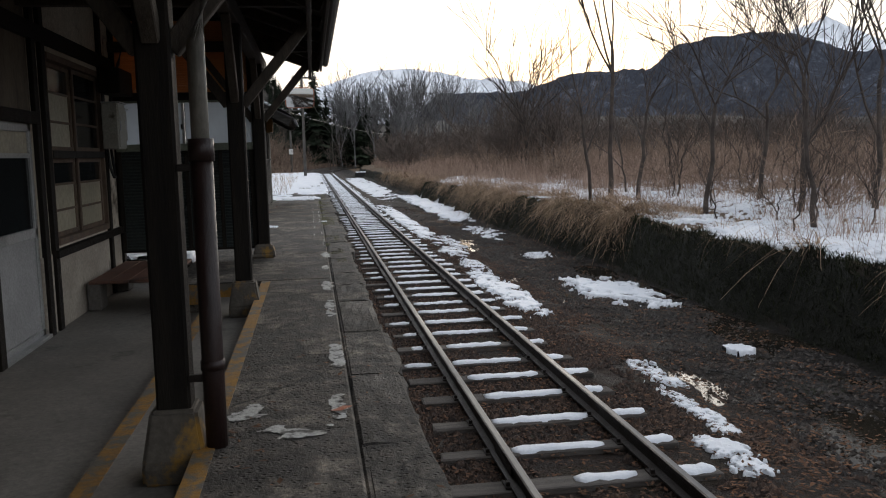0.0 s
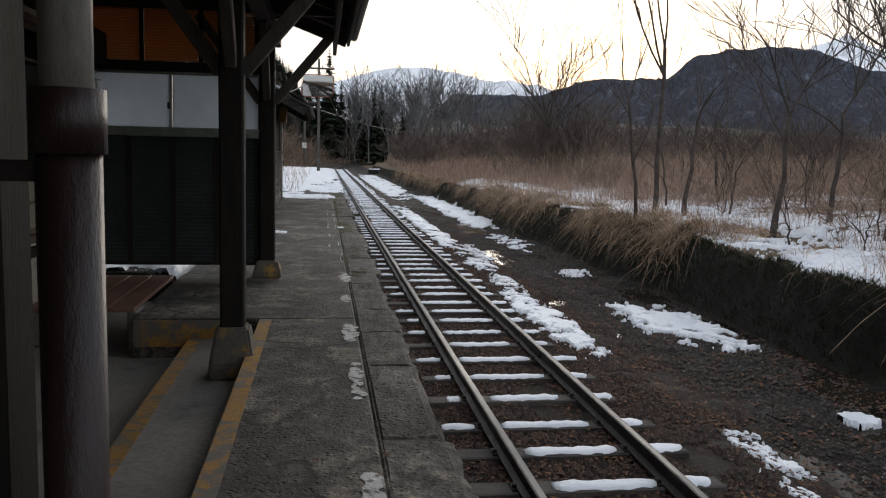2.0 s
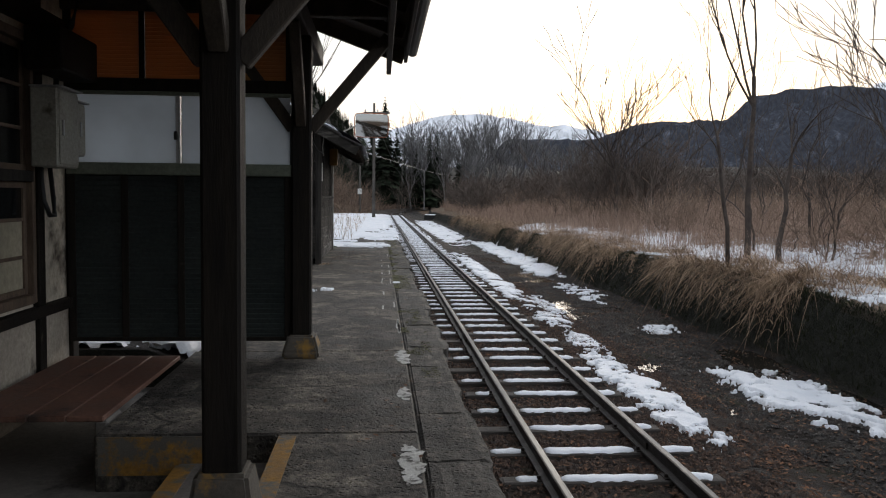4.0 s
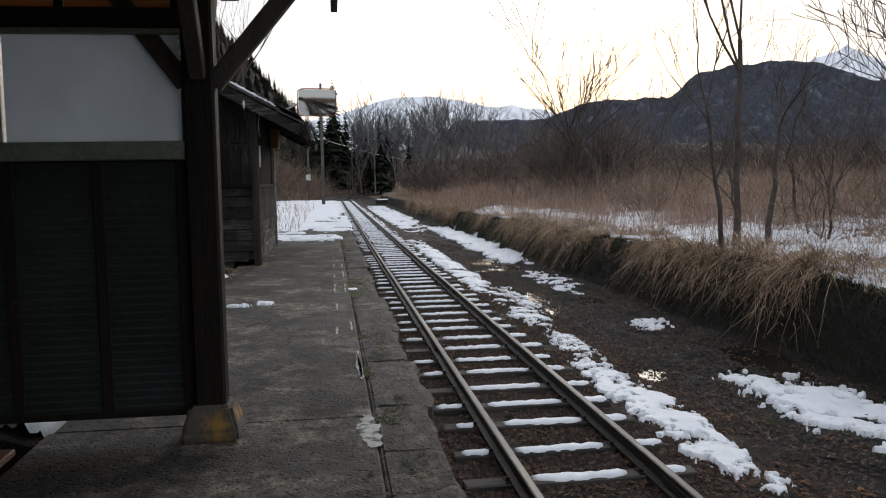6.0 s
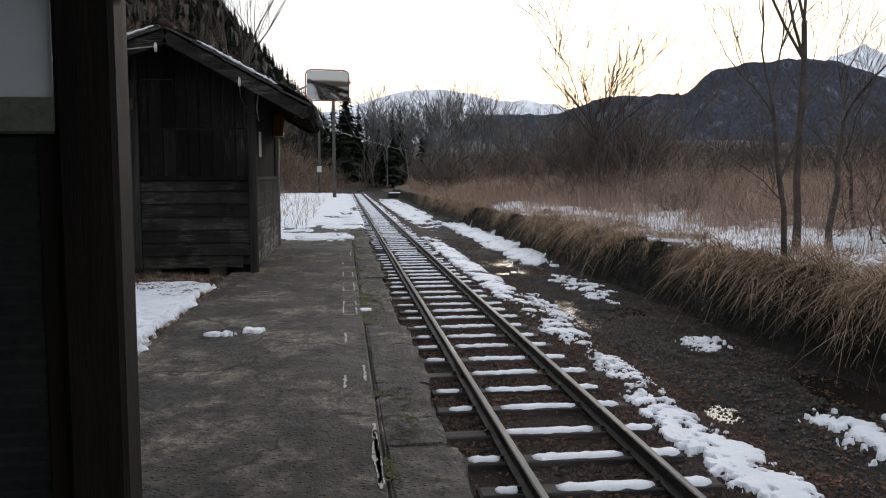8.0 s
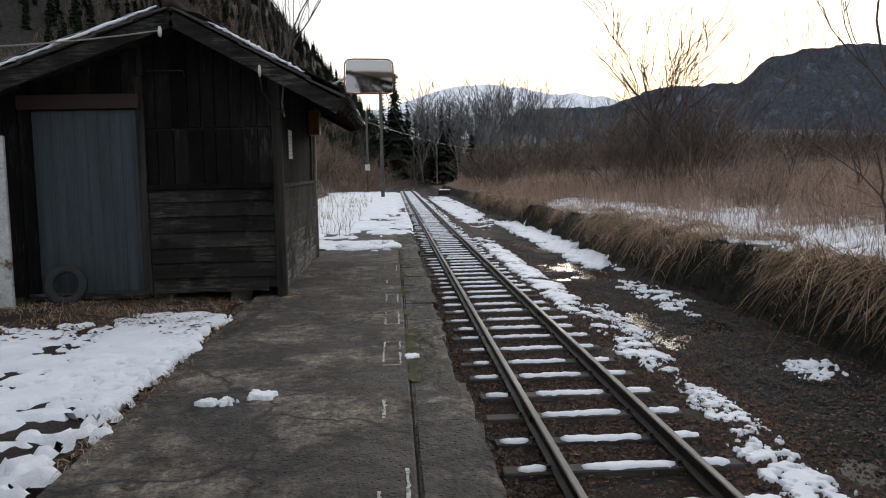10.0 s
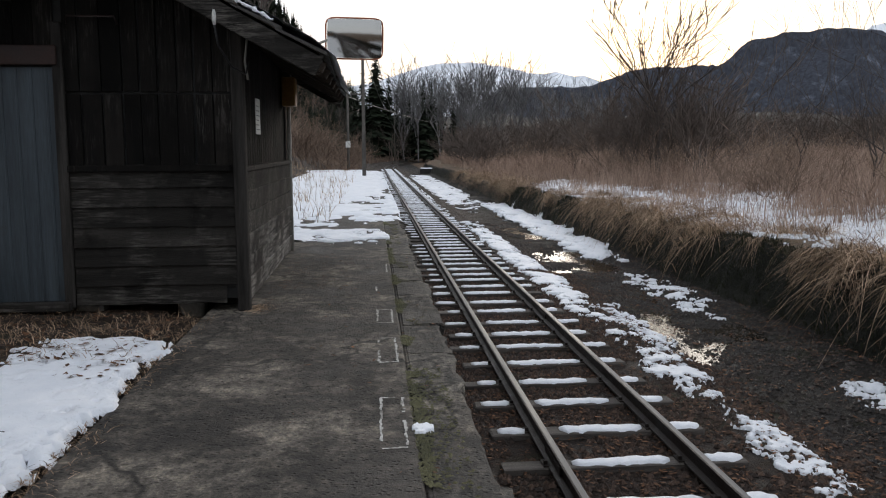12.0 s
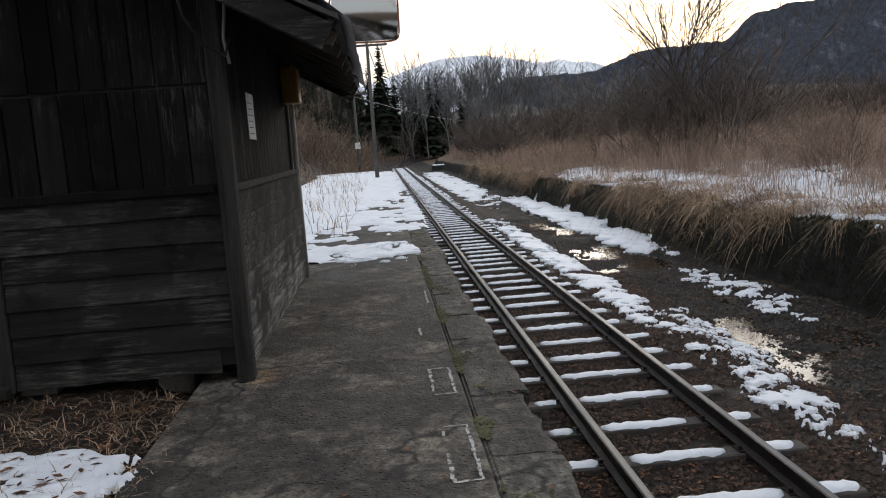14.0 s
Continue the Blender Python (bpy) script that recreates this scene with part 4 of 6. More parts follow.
for z0, z1 in ((WB + 0.06, 1.235), (1.305, WT - 0.06)):
    for k in range(2):
        ya = W0 + 0.05 + k * (W1 - W0 - 0.1) / 2
        yb = ya + (W1 - W0 - 0.1) / 2
        xs = wx0 + (0.018 if k else -0.012)
        for a, b in (((ya, z0), (ya + 0.045, z1)), ((yb - 0.045, z0), (yb, z1)), ((ya + 0.045, z0), (yb - 0.045, z0 + 0.04)), ((ya + 0.045, z1 - 0.04), (yb - 0.045, z1))):
            part("sash", box("sash", (xs - 0.012, a[0], a[1]), (xs + 0.014, b[0], b[1]), M_FRAMEWOOD, 0.003), win)
        for j in range(1, 3):
            zz = z0 + (z1 - z0) * j / 3
            part("glazing_bar", box("glazing_bar", (xs - 0.008, ya + 0.045, zz - 0.011), (xs + 0.012, yb - 0.045, zz + 0.011), M_FRAMEWOOD, 0.002), win)
        for j in range(3):
            za, zb = z0 + (z1 - z0) * j / 3, z0 + (z1 - z0) * (j + 1) / 3
            dark = (j == 2) or (z0 > 1 and k == 1)
            part("pane", box("pane", (xs - 0.004, ya + 0.045, za + 0.011), (xs, yb - 0.045, zb - 0.011), M_DARKGLASS if dark else M_SCREEN, 0), win, "dark glass pane" if dark else "papered pale pane")

# meter boxes on the wall
def meter_box(y0, y1, z0, z1, depth, label):
    r = root("meter_box", (WALL, y0, z0), label, "meter box", "meter boxes on the wall")
    part("case", box("case", (WALL + 0.031, y0, z0), (WALL + depth, y1, z1), M_METERBOX, 0.01), r)
    part("cover", box("cover", (WALL + depth, y0 + 0.02, z0 + 0.02), (WALL + depth + 0.008, y1 - 0.02, z1 - 0.02), M_METERBOX, 0.004), r)
    part("hood", box("hood", (WALL + 0.031, y0 - 0.01, z1), (WALL + depth + 0.03, y1 + 0.01, z1 + 0.012), M_ALU, 0.003), r)
    part("latch", box("latch", (WALL + depth + 0.008, y0 + 0.05, (z0 + z1) / 2 - 0.05), (WALL + depth + 0.02, y0 + 0.07, (z0 + z1) / 2 + 0.05), M_ALU, 0.003), r, "small metal latch")
    return r


meter_box(9.62, 9.98, 1.33, 1.83, 0.20, "beige metal meter box fixed to the station wall")
meter_box(10.02, 10.20, 1.42, 1.78, 0.17, "small beige meter box fixed to the station wall")
thing("cable_loop", tube("cable_loop", [(WALL + 0.05, 9.72, 1.33), (WALL + 0.07, 9.72, 1.12), (WALL + 0.09, 9.76, 1.02), (WALL + 0.09, 9.84, 1.02), (WALL + 0.07, 9.88, 1.12), (WALL + 0.05, 9.88, 1.33)], 0.016, M_BLACK), "black cable loop hanging under the meter box", "cable")
thing("wall_conduit", tube("wall_conduit", [(WALL + 0.05, 10.0, 1.84), (WALL + 0.07, 10.0, 2.1), (WALL + 0.16, 10.0, 2.28), (WALL + 0.22, 10.0, 2.5)], 0.02, M_BLACK), "black cable conduit rising above the meter box", "cable")
thing("dark_shelf", box("dark_shelf", (WALL + 0.03, 9.55, 1.93), (WALL + 0.26, 10.2, 2.2), M_POST, 0.01), "dark wooden bracket box above the meter", "box")

# ---- canopy ----
EAVE_X, EAVE_Z, END = -0.42, 2.46, 11.62
SLOPE = 0.36


def roof_z(x):
    return EAVE_Z + (EAVE_X - x) * SLOPE


canopy = root("canopy_roof", (-2, 5, 2.5), "dark timber station canopy roof above posts", "roof", kind="structure")
bm = bmesh.new()
prof = [(EAVE_X, roof_z(EAVE_X) - 0.0), (-6.0, roof_z(-6.0)), (-9.6, roof_z(-6.0) - 3.6 * SLOPE), (-9.6, roof_z(-6.0) - 3.6 * SLOPE + 0.07), (-6.0, roof_z(-6.0) + 0.07), (EAVE_X, roof_z(EAVE_X) + 0.07)]
va = [bm.verts.new((x, -14.5, z)) for x, z in prof]
vb = [bm.verts.new((x, END, z)) for x, z in prof]
bm.faces.new(va)
bm.faces.new(vb[::-1])
for k in range(6):
    bm.faces.new((va[k], va[(k + 1) % 6], vb[(k + 1) % 6], vb[k]))
part("roof_deck", from_bm("roof_deck", bm, M_TIMBER), canopy, "dark boarded roof deck")
yy = -13.6
while yy < END - 0.05:
    part("rafter", beam("rafter", (EAVE_X - 0.05, yy, roof_z(EAVE_X - 0.05) - 0.055), (-3.0, yy, roof_z(-3.0) - 0.055), 0.05, 0.10, M_TIMBER), canopy)
    yy += 0.9
part("rafter", beam("rafter", (EAVE_X - 0.02, END - 0.03, roof_z(EAVE_X) - 0.06), (-3.0, END - 0.03, roof_z(-3.0) - 0.06), 0.05, 0.15, M_TIMBER), canopy, "dark end rafter")
part("fascia", box("fascia", (EAVE_X - 0.03, -14.5, EAVE_Z - 0.13), (EAVE_X + 0.0, END - 0.1, EAVE_Z - 0.002), M_TIMBER, 0.004), canopy, "dark eave board")
part("eave_board", box("eave_board", (-0.60, -14.5, EAVE_Z - 0.22), (-0.56, END, EAVE_Z + 0.0), M_TIMBER, 0.004), canopy, "dark inner eave board")
random.seed(12)
yy, shingle_me = -6.0, [box("eave_tile", (EAVE_X - 0.2, 0, 0), (EAVE_X + 0.05, 0.27, 0.03), M_METALROOF, 0.01), box("eave_tile", (EAVE_X - 0.2, 0, 0), (EAVE_X + 0.065, 0.25, 0.035), M_METALROOF, 0.012)]
while yy < END - 0.1:
    o = part("eave_tile", random.choice(shingle_me), canopy)
    o.location = (random.uniform(-0.012, 0.012), yy, roof_z(EAVE_X) + 0.045 + random.uniform(-0.008, 0.008))
    o.rotation_euler = (0, 0, random.uniform(-0.02, 0.02))
    yy += 0.275
part("gutter", tube("gutter", [(EAVE_X + 0.05, -14, EAVE_Z + 0.01), (EAVE_X + 0.05, END + 0.05, EAVE_Z - 0.01)], 0.045, M_METALROOF, 10), canopy, "dark half-round gutter")
PX = -1.21
part("eave_beam", box("eave_beam", (PX - 0.06, -14, 2.30), (PX + 0.06, END, 2.46), M_TIMBER, 0.008), canopy, "heavy dark beam on the posts")

# posts with pedestals and braces
def canopy_post(y, z0, low, label):
    r = root("canopy_post", (PX, y, z0), label, "post", "canopy posts")
    part("shaft", box("shaft", (PX - 0.07, y - 0.07, 0.14), (PX + 0.07, y + 0.07, 2.30), M_POST, 0.012), r, "dark worn wooden shaft")
    bm = bmesh.new()
    lo = [(PX - 0.13, y - 0.14), (PX + 0.13, y - 0.14), (PX + 0.13, y + 0.14), (PX - 0.13, y + 0.14)]
    hi = [(PX - 0.095, y - 0.095), (PX + 0.095, y - 0.095), (PX + 0.095, y + 0.095), (PX - 0.095, y + 0.095)]
    ring = [[bm.verts.new((*p, z)) for p in q] for q, z in ((lo, low), (lo, low + 0.05 if low > -0.1 else -0.05), (hi, 0.165))]
    for k in range(2):
        for j in range(4):
            bm.faces.new((ring[k][j], ring[k][(j + 1) % 4], ring[k + 1][(j + 1) % 4], ring[k + 1][j]))
    bm.faces.new(ring[2])
    bm.faces.new(ring[0][::-1])
    bmesh.ops.bevel(bm, geom=list(bm.edges), offset=0.015, segments=2, affect="EDGES")
    part("pedestal", from_bm("pedestal", bm, M_PEDESTAL), r, "tapered concrete pedestal with worn yellow paint")
    for sgn in (-1, 1):
        part("brace", beam("brace", (PX, y + sgn * 0.06, 1.68), (PX, y + sgn * 0.56, 2.31), 0.07, 0.09, M_BRACE), r, "diagonal timber brace")
        part("brace", beam("brace", (PX + sgn * 0.06, y, 1.64), (PX + sgn * 0.62, y, 2.36 - sgn * 0.05), 0.06, 0.085, M_BRACE), r, "diagonal timber brace")
    part("tie_beam", box("tie_beam", (PX - 1.66, y - 0.05, 2.44), (-0.6, y + 0.05, 2.56), M_TIMBER, 0.008), r, "dark cross beam")


canopy_post(3.58, -0.14, -0.14, "dark square canopy post on a concrete pedestal beside the step")
canopy_post(7.24, -0.14, -0.14, "dark square canopy post on a concrete pedestal beside the step")
canopy_post(10.27, 0.0, 0.0, "dark canopy post on a yellow-marked concrete pedestal")
canopy_post(-0.3, -0.14, -0.14, "dark square canopy post on a concrete pedestal beside the step")

pipe = root("drain_pipe", (-1.04, 3.50, 0), "red-brown drain pipe with a grey upper length beside the post", "drain pipe")
part("lower_pipe", tube("lower_pipe", [(-1.04, 3.50, 0.0), (-1.04, 3.50, 0.35), (-1.04, 3.50, 1.21)], 0.045, M_PIPE, 14), pipe, "dark red-brown lower pipe")
part("collar", tube("collar", [(-1.04, 3.50, 1.19), (-1.04, 3.50, 1.28)], 0.052, M_PIPE, 14), pipe)
part("collar", tube("collar", [(-1.04, 3.50, 0.33), (-1.04, 3.50, 0.37)], 0.05, M_PIPE, 14), pipe)
part("upper_pipe", tube("upper_pipe", [(-1.04, 3.50, 1.25), (-1.04, 3.50, 1.66), (-0.98, 3.50, 1.9), (-0.7, 3.50, 2.2), (-0.42, 3.50, 2.42)], 0.036, M_PIPELIGHT, 14), pipe, "faded grey upper pipe")
part("clamp", box("clamp", (-1.14, 3.49, 1.15), (-1.06, 3.515, 1.18), M_RAIL, 0.002), pipe)
part("clamp", box("clamp", (-1.14, 3.49, 0.28), (-1.06, 3.515, 0.31), M_RAIL, 0.002), pipe)

# ---- windbreak screen across the canopy's end ----
SY = 10.25
scr = root("windbreak_screen", (-2, SY, 0), "dark siding windbreak wall with frosted windows and orange slats", "screen wall", kind="structure")
SX0, SX1 = WALL + 0.03, PX - 0.072


def siding(x0, x1, z0, z1, y):
    n = int((z1 - z0) / 0.036)
    v, f = [], []
    for k in range(n + 1):
        z = z0 + (z1 - z0) * k / n
        for zz, yo in ((z, 0.0), (min(z1, z + 0.028), -0.008)):
            v += [(x0, y + yo, zz), (x1, y + yo, zz)]
    for k in range(len(v) // 2 - 1):
        f.append((2 * k, 2 * k + 1, 2 * k + 3, 2 * k + 2))
    m = len(v)
    v += [(x0, y + 0.02, z0), (x1, y + 0.02, z0), (x1, y + 0.02, z1), (x0, y + 0.02, z1)]
    f.append((m + 1, m, m + 3, m + 2))
    return mesh_from("siding_panel", v, f, M_SIDING)


widths = np.linspace(SX0, SX1, 5)
for k in range(4):
    part("siding_panel", siding(widths[k] + 0.02, widths[k + 1] - 0.02, 0.135, 1.30, SY), scr, "black-green ribbed siding panel")
for k in range(5):
    x = min(max(widths[k], SX0 + 0.025), SX1 - 0.025)
    part("batten", box("batten", (x - 0.025, SY - 0.014, 0.12), (x + 0.025, SY + 0.03, 1.30), M_POST, 0.003), scr)
part("bottom_rail", box("bottom_rail", (SX0, SY - 0.016, 0.115), (SX1, SY + 0.035, 0.145), M_POST, 0.004), scr)
part("sill_rail", box("sill_rail", (SX0, SY - 0.04, 1.30), (SX1, SY + 0.04, 1.385), M_GREENRAIL, 0.006), scr, "green-grey sill rail")
part("head_rail", box("head_rail", (SX0, SY - 0.04, 1.885), (SX1, SY + 0.04, 1.975), M_POST, 0.006), scr, "dark head rail")
part("head_trim", box("head_trim", (SX0, SY - 0.045, 1.86), (SX1, SY - 0.002, 1.885), M_GREENRAIL, 0.004), scr, "green-grey head trim")
mid = -2.07
for x0, x1 in ((SX0, mid), (mid, SX1)):
    part("window_pane", box("window_pane", (x0 + 0.02, SY - 0.004, 1.385), (x1 - 0.012, SY + 0.002, 1.86), M_FROST, 0), scr, "frosted white window pane")
part("mullion", box("mullion", (mid - 0.018, SY - 0.025, 1.385), (mid + 0.012, SY + 0.02, 1.86), M_ALU, 0.003), scr, "aluminium mullion")
part("catch", box("catch", (mid - 0.03, SY - 0.04, 1.55), (mid - 0.005, SY - 0.024, 1.61), M_BLACK, 0.004), scr)
top_w = np.linspace(SX0, SX1, 4)
for k in range(4):
    x = min(max(top_w[k], SX0 + 0.02), SX1 - 0.02)
    part("upper_batten", box("upper_batten", (x - 0.02, SY - 0.014, 1.975), (x + 0.02, SY + 0.03, 2.9), M_POST, 0.003), scr)
for k in range(3):
    xa, xb = top_w[k] + 0.022, top_w[k + 1] - 0.022
    slat = box("slat", (xa, SY - 0.008, 0.0), (xb, SY + 0.004, 0.026), M_ORANGE, 0.003)
    for j in range(30):
        o = part("slat", slat, scr)
        o.location = (0, 0, 1.98 + j * 0.0272)
part("top_boards", box("top_boards", (SX0, SY + 0.006, 2.79), (SX1, SY + 0.03, 3.3), M_POST, 0.003), scr)

# pit board and blocks on the forecourt
pit = root("cover_board", (-2.42, 9.3, 0), "brown board lying over a pit beside the windbreak", "board")
for k in range(4):
    xa = -2.80 + k * 0.19
    part("plank", box("plank", (xa, 8.48, 0.004), (xa + 0.185, 10.12, 0.034), M_BOARD, 0.005), pit)
thing("concrete_block", box("concrete_block", (-2.86, 8.62, FLOOR_Z), (-2.72, 8.86, 0.004), M_FLOOR, 0.012), "rough grey concrete block under the board", "block", "blocks under the board")
thing("concrete_block", box("concrete_block", (-2.10, 8.50, FLOOR_Z), (-2.03, 8.74, 0.004), M_FLOOR, 0.012), "rough grey concrete block under the board", "block", "blocks under the board")
thing("concrete_block", box("concrete_block", (-2.86, 9.85, FLOOR_Z), (-2.72, 10.1, 0.004), M_FLOOR, 0.012), "rough grey concrete block under the board", "block", "blocks under the board")


# ---- wooden hut ----
HX0, HX1, HY0, HY1 = -4.75, -1.70, 18.62, 22.6
hut = root("wooden_hut", (-3, 20.5, 0), "weathered dark board hut with a sheet roof and closed door", "hut")
HB = 0.06
DX0, DX1, DB, DTOP = -4.16, -3.12, 0.10, 1.96
APX, APZ = -2.6, 2.86
RZ = lambda x: APZ - (0.545 * (x - APX) if x > APX else 0.36 * (APX - x))
random.seed(21)
# front lower clapboards
nb, zl, zh = 7, HB, 1.17
for k in range(nb):
    z0 = zl + (zh - zl) * k / nb
    z1 = z0 + (zh - zl) / nb + 0.03
    x0 = DX1 + 0.09
    bm = bmesh.new()
    add_box(bm, (x0, -0.011, 0), (HX1 - 0.04 - (0.10 if k == 0 else 0), 0.011, z1 - z0), 0.003)
    bmesh.ops.subdivide_edges(bm, edges=[e for e in bm.edges if e.calc_length() > 0.5], cuts=6)
    for vv in bm.verts:
        vv.co.z += 0.012 * (lattice(np.array([vv.co.x * 3]), np.array([k * 7.3 + (vv.co.z > 0.05)]), 5)[0] - 0.5) + (random.uniform(0, 0.02) if k == 0 and vv.co.z < 0.01 else 0)
    bmesh.ops.transform(bm, matrix=Matrix.Translation((0, HY0 - 0.02, z0)) @ Matrix.Rotation(radians(-7), 4, "X"), verts=bm.verts)
    part("clapboard", from_bm("clapboard", bm, M_HUTWOOD), hut)
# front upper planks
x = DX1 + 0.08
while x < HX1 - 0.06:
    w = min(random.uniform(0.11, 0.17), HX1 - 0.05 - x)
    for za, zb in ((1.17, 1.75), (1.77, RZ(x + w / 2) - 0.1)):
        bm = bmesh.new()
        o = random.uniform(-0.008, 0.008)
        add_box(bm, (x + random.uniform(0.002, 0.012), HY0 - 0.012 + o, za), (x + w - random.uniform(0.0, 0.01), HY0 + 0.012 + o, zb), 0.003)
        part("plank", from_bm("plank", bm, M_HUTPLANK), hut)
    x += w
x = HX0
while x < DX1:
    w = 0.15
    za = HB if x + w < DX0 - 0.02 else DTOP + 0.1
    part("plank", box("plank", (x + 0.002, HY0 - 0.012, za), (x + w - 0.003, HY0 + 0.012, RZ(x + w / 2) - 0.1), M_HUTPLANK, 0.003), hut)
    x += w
# Added black sheet, unseen itself, stands in for the dark behind plank gaps.
part("inner_wall", mesh_from("inner_wall", [(px, py, pz) for py in (HY0 + 0.03, HY0 + 0.05) for px, pz in ((HX0 + 0.02, 0.1), (HX1 - 0.05, 0.1), (HX1 - 0.05, RZ(HX1 - 0.05) - 0.01), (APX, APZ - 0.01), (HX0 + 0.02, RZ(HX0 + 0.02) - 0.01))], [(0, 1, 2, 3, 4), (9, 8, 7, 6, 5), (0, 5, 6, 1), (1, 6, 7, 2), (2, 7, 8, 3), (3, 8, 9, 4), (4, 9, 5, 0)], M_BLACK), hut, "added black sheet behind the planks")
part("mid_rail", box("mid_rail", (DX1 + 0.08, HY0 - 0.05, 1.14), (HX1 - 0.07, HY0 - 0.005, 1.19), M_HUTPLANK, 0.005), hut)
part("corner_post", box("corner_post", (HX1 - 0.05, HY0 - 0.055, 0.0), (HX1 + 0.05, HY0 + 0.045, 2.24), M_GREYPOST, 0.008), hut, "grey weathered corner post")
part("door_post", box("door_post", (DX1 + 0.005, HY0 - 0.045, 0.05), (DX1 + 0.085, HY0 + 0.03, 2.3), M_GREYPOST, 0.008), hut, "grey weathered post")
part("door_post", box("door_post", (DX0 - 0.085, HY0 - 0.045, 0.05), (DX0 - 0.005, HY0 + 0.03, 2.3), M_HUTPLANK, 0.008), hut)
hd = part("door", box("door", (DX0, HY0 - 0.01, DB), (DX1, HY0 + 0.015, DTOP), M_DOORSHEET, 0.004), hut, "faded blue-grey sheet door, closed")
for k in range(9):
    x = DX0 + 0.06 + k * 0.115
    part("door_rib", box("door_rib", (x, HY0 - 0.016, DB + 0.01), (x + 0.02, HY0 - 0.008, DTOP - 0.01), M_DOORSHEET, 0.003), hd)
part("door_sill", box("door_sill", (DX0 - 0.1, HY0 - 0.10, 0.03), (DX1 + 0.06, HY0 + 0.02, DB), M_HUTWOOD, 0.008), hut)
part("door_lintel", box("door_lintel", (DX0 - 0.12, HY0 - 0.07, DTOP + 0.01), (DX1 + 0.05, HY0 - 0.008, DTOP + 0.16), M_RUST, 0.006), hut, "rust-red door track cover")
# side wall facing the track
part("side_rail", box("side_rail", (HX1 - 0.04, HY0 + 0.045, 1.13), (HX1 + 0.035, HY1 - 0.05, 1.175), M_GREYPOST, 0.006), hut, "grey weathered rail")
for k in range(6):
    z0 = 0.02 + k * 0.187
    bm = bmesh.new()
    add_box(bm, (-0.011, HY0 + 0.05, 0), (0.011, HY1 - 0.05, 0.2), 0.003)
    bmesh.ops.transform(bm, matrix=Matrix.Translation((HX1 - 0.015, 0, z0)) @ Matrix.Rotation(radians(6), 4, "Y"), verts=bm.verts)
    part("clapboard", from_bm("clapboard", bm, M_SIDEBOARD if k < 3 else M_HUTWOOD), hut)
y = HY0 + 0.05
while y < HY1 - 0.06:
    w = min(random.uniform(0.14, 0.2), HY1 - 0.05 - y)
    part("plank", box("plank", (HX1 - 0.07, y + 0.003, 1.17), (HX1 - 0.05, y + w - 0.003, 2.3), M_HUTPLANK, 0.003), hut)
    y += w
part("corner_post", box("corner_post", (HX1 - 0.12, HY1 - 0.05, 0.0), (HX1 - 0.03, HY1 + 0.04, 2.22), M_GREYPOST, 0.008), hut, "grey weathered corner post")
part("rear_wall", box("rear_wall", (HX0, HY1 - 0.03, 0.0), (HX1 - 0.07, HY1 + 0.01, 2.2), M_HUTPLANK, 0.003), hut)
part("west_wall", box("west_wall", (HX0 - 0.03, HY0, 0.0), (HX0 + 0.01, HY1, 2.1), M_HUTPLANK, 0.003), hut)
for xx, yy in ((-4.6, 18.75), (-3.1, 18.75), (-2.3, 18.85)):
    part("foundation_stone", box("foundation_stone", (xx, yy, -0.12), (xx + 0.22, yy + 0.2, HB + 0.02), M_FLOOR, 0.03), hut)
# roof
RY0, RY1 = 18.12, 22.95
RXL, RXR = -5.4, -1.02
for xa, xb in ((APX, RXR), (APX, RXL)):
    slope_p, slope_q = Vector((xa, 0, RZ(xa))), Vector((xb, 0, RZ(xb)))
    v, f = [], []
    for yy in (RY0, RY1):
        for p, dz in ((slope_p, 0), (slope_q, 0), (slope_q, 0.03), (slope_p, 0.03)):
            v.append((p.x, yy, p.z + dz))
    f = [(0, 1, 2, 3), (7, 6, 5, 4), (0, 4, 5, 1), (1, 5, 6, 2), (2, 6, 7, 3), (3, 7, 4, 0)]
    part("roof_deck", mesh_from("roof_deck", v, f, M_TIMBER), hut, "dark roof boards")
    d = (slope_q - slope_p).normalized()
    part("barge_board", beam("barge_board", (xa, RY0 + 0.015, RZ(xa) - 0.07), (xb, RY0 + 0.015, RZ(xb) - 0.07), 0.03, 0.17, M_HUTWOOD), hut, "weathered barge board")
    part("barge_board", beam("barge_board", (xa, RY1 - 0.015, RZ(xa) - 0.07), (xb, RY1 - 0.015, RZ(xb) - 0.07), 0.03, 0.17, M_HUTWOOD), hut, "weathered barge board")
    # roofing sheets in courses
    L = (slope_q - slope_p).length
    nc = int(L / 0.34)
    for c in range(nc):
        s0, s1 = L * c / nc, L * (c + 1) / nc + 0.05
        yy = RY0 - 0.03
        while yy < RY1:
            w = random.uniform(0.55, 0.8)
            y1 = min(yy + w, RY1 + 0.03)
            a, b = slope_p + d * s0, slope_p + d * s1
            lift = 0.05 + random.uniform(0, 0.008)
            e = random.uniform(-0.02, 0.03) if c == nc - 1 else 0
            b = b + d * e
            o = 0.022
            vv = [(a.x, yy, a.z + lift - 0.02), (a.x, y1, a.z + lift - 0.02), (b.x, y1, b.z + lift + 0.008), (b.x, yy, b.z + lift + 0.008), (a.x, yy, a.z + lift - 0.04), (a.x, y1, a.z + lift - 0.04), (b.x, y1, b.z + lift - o), (b.x, yy, b.z + lift - o)]
            part("roof_sheet", mesh_from("roof_sheet", vv, [(0, 3, 2, 1), (4, 5, 6, 7), (0, 1, 5, 4), (1, 2, 6, 5), (2, 3, 7, 6), (3, 0, 4, 7)], M_METALROOF), hut)
            yy = y1 + 0.002
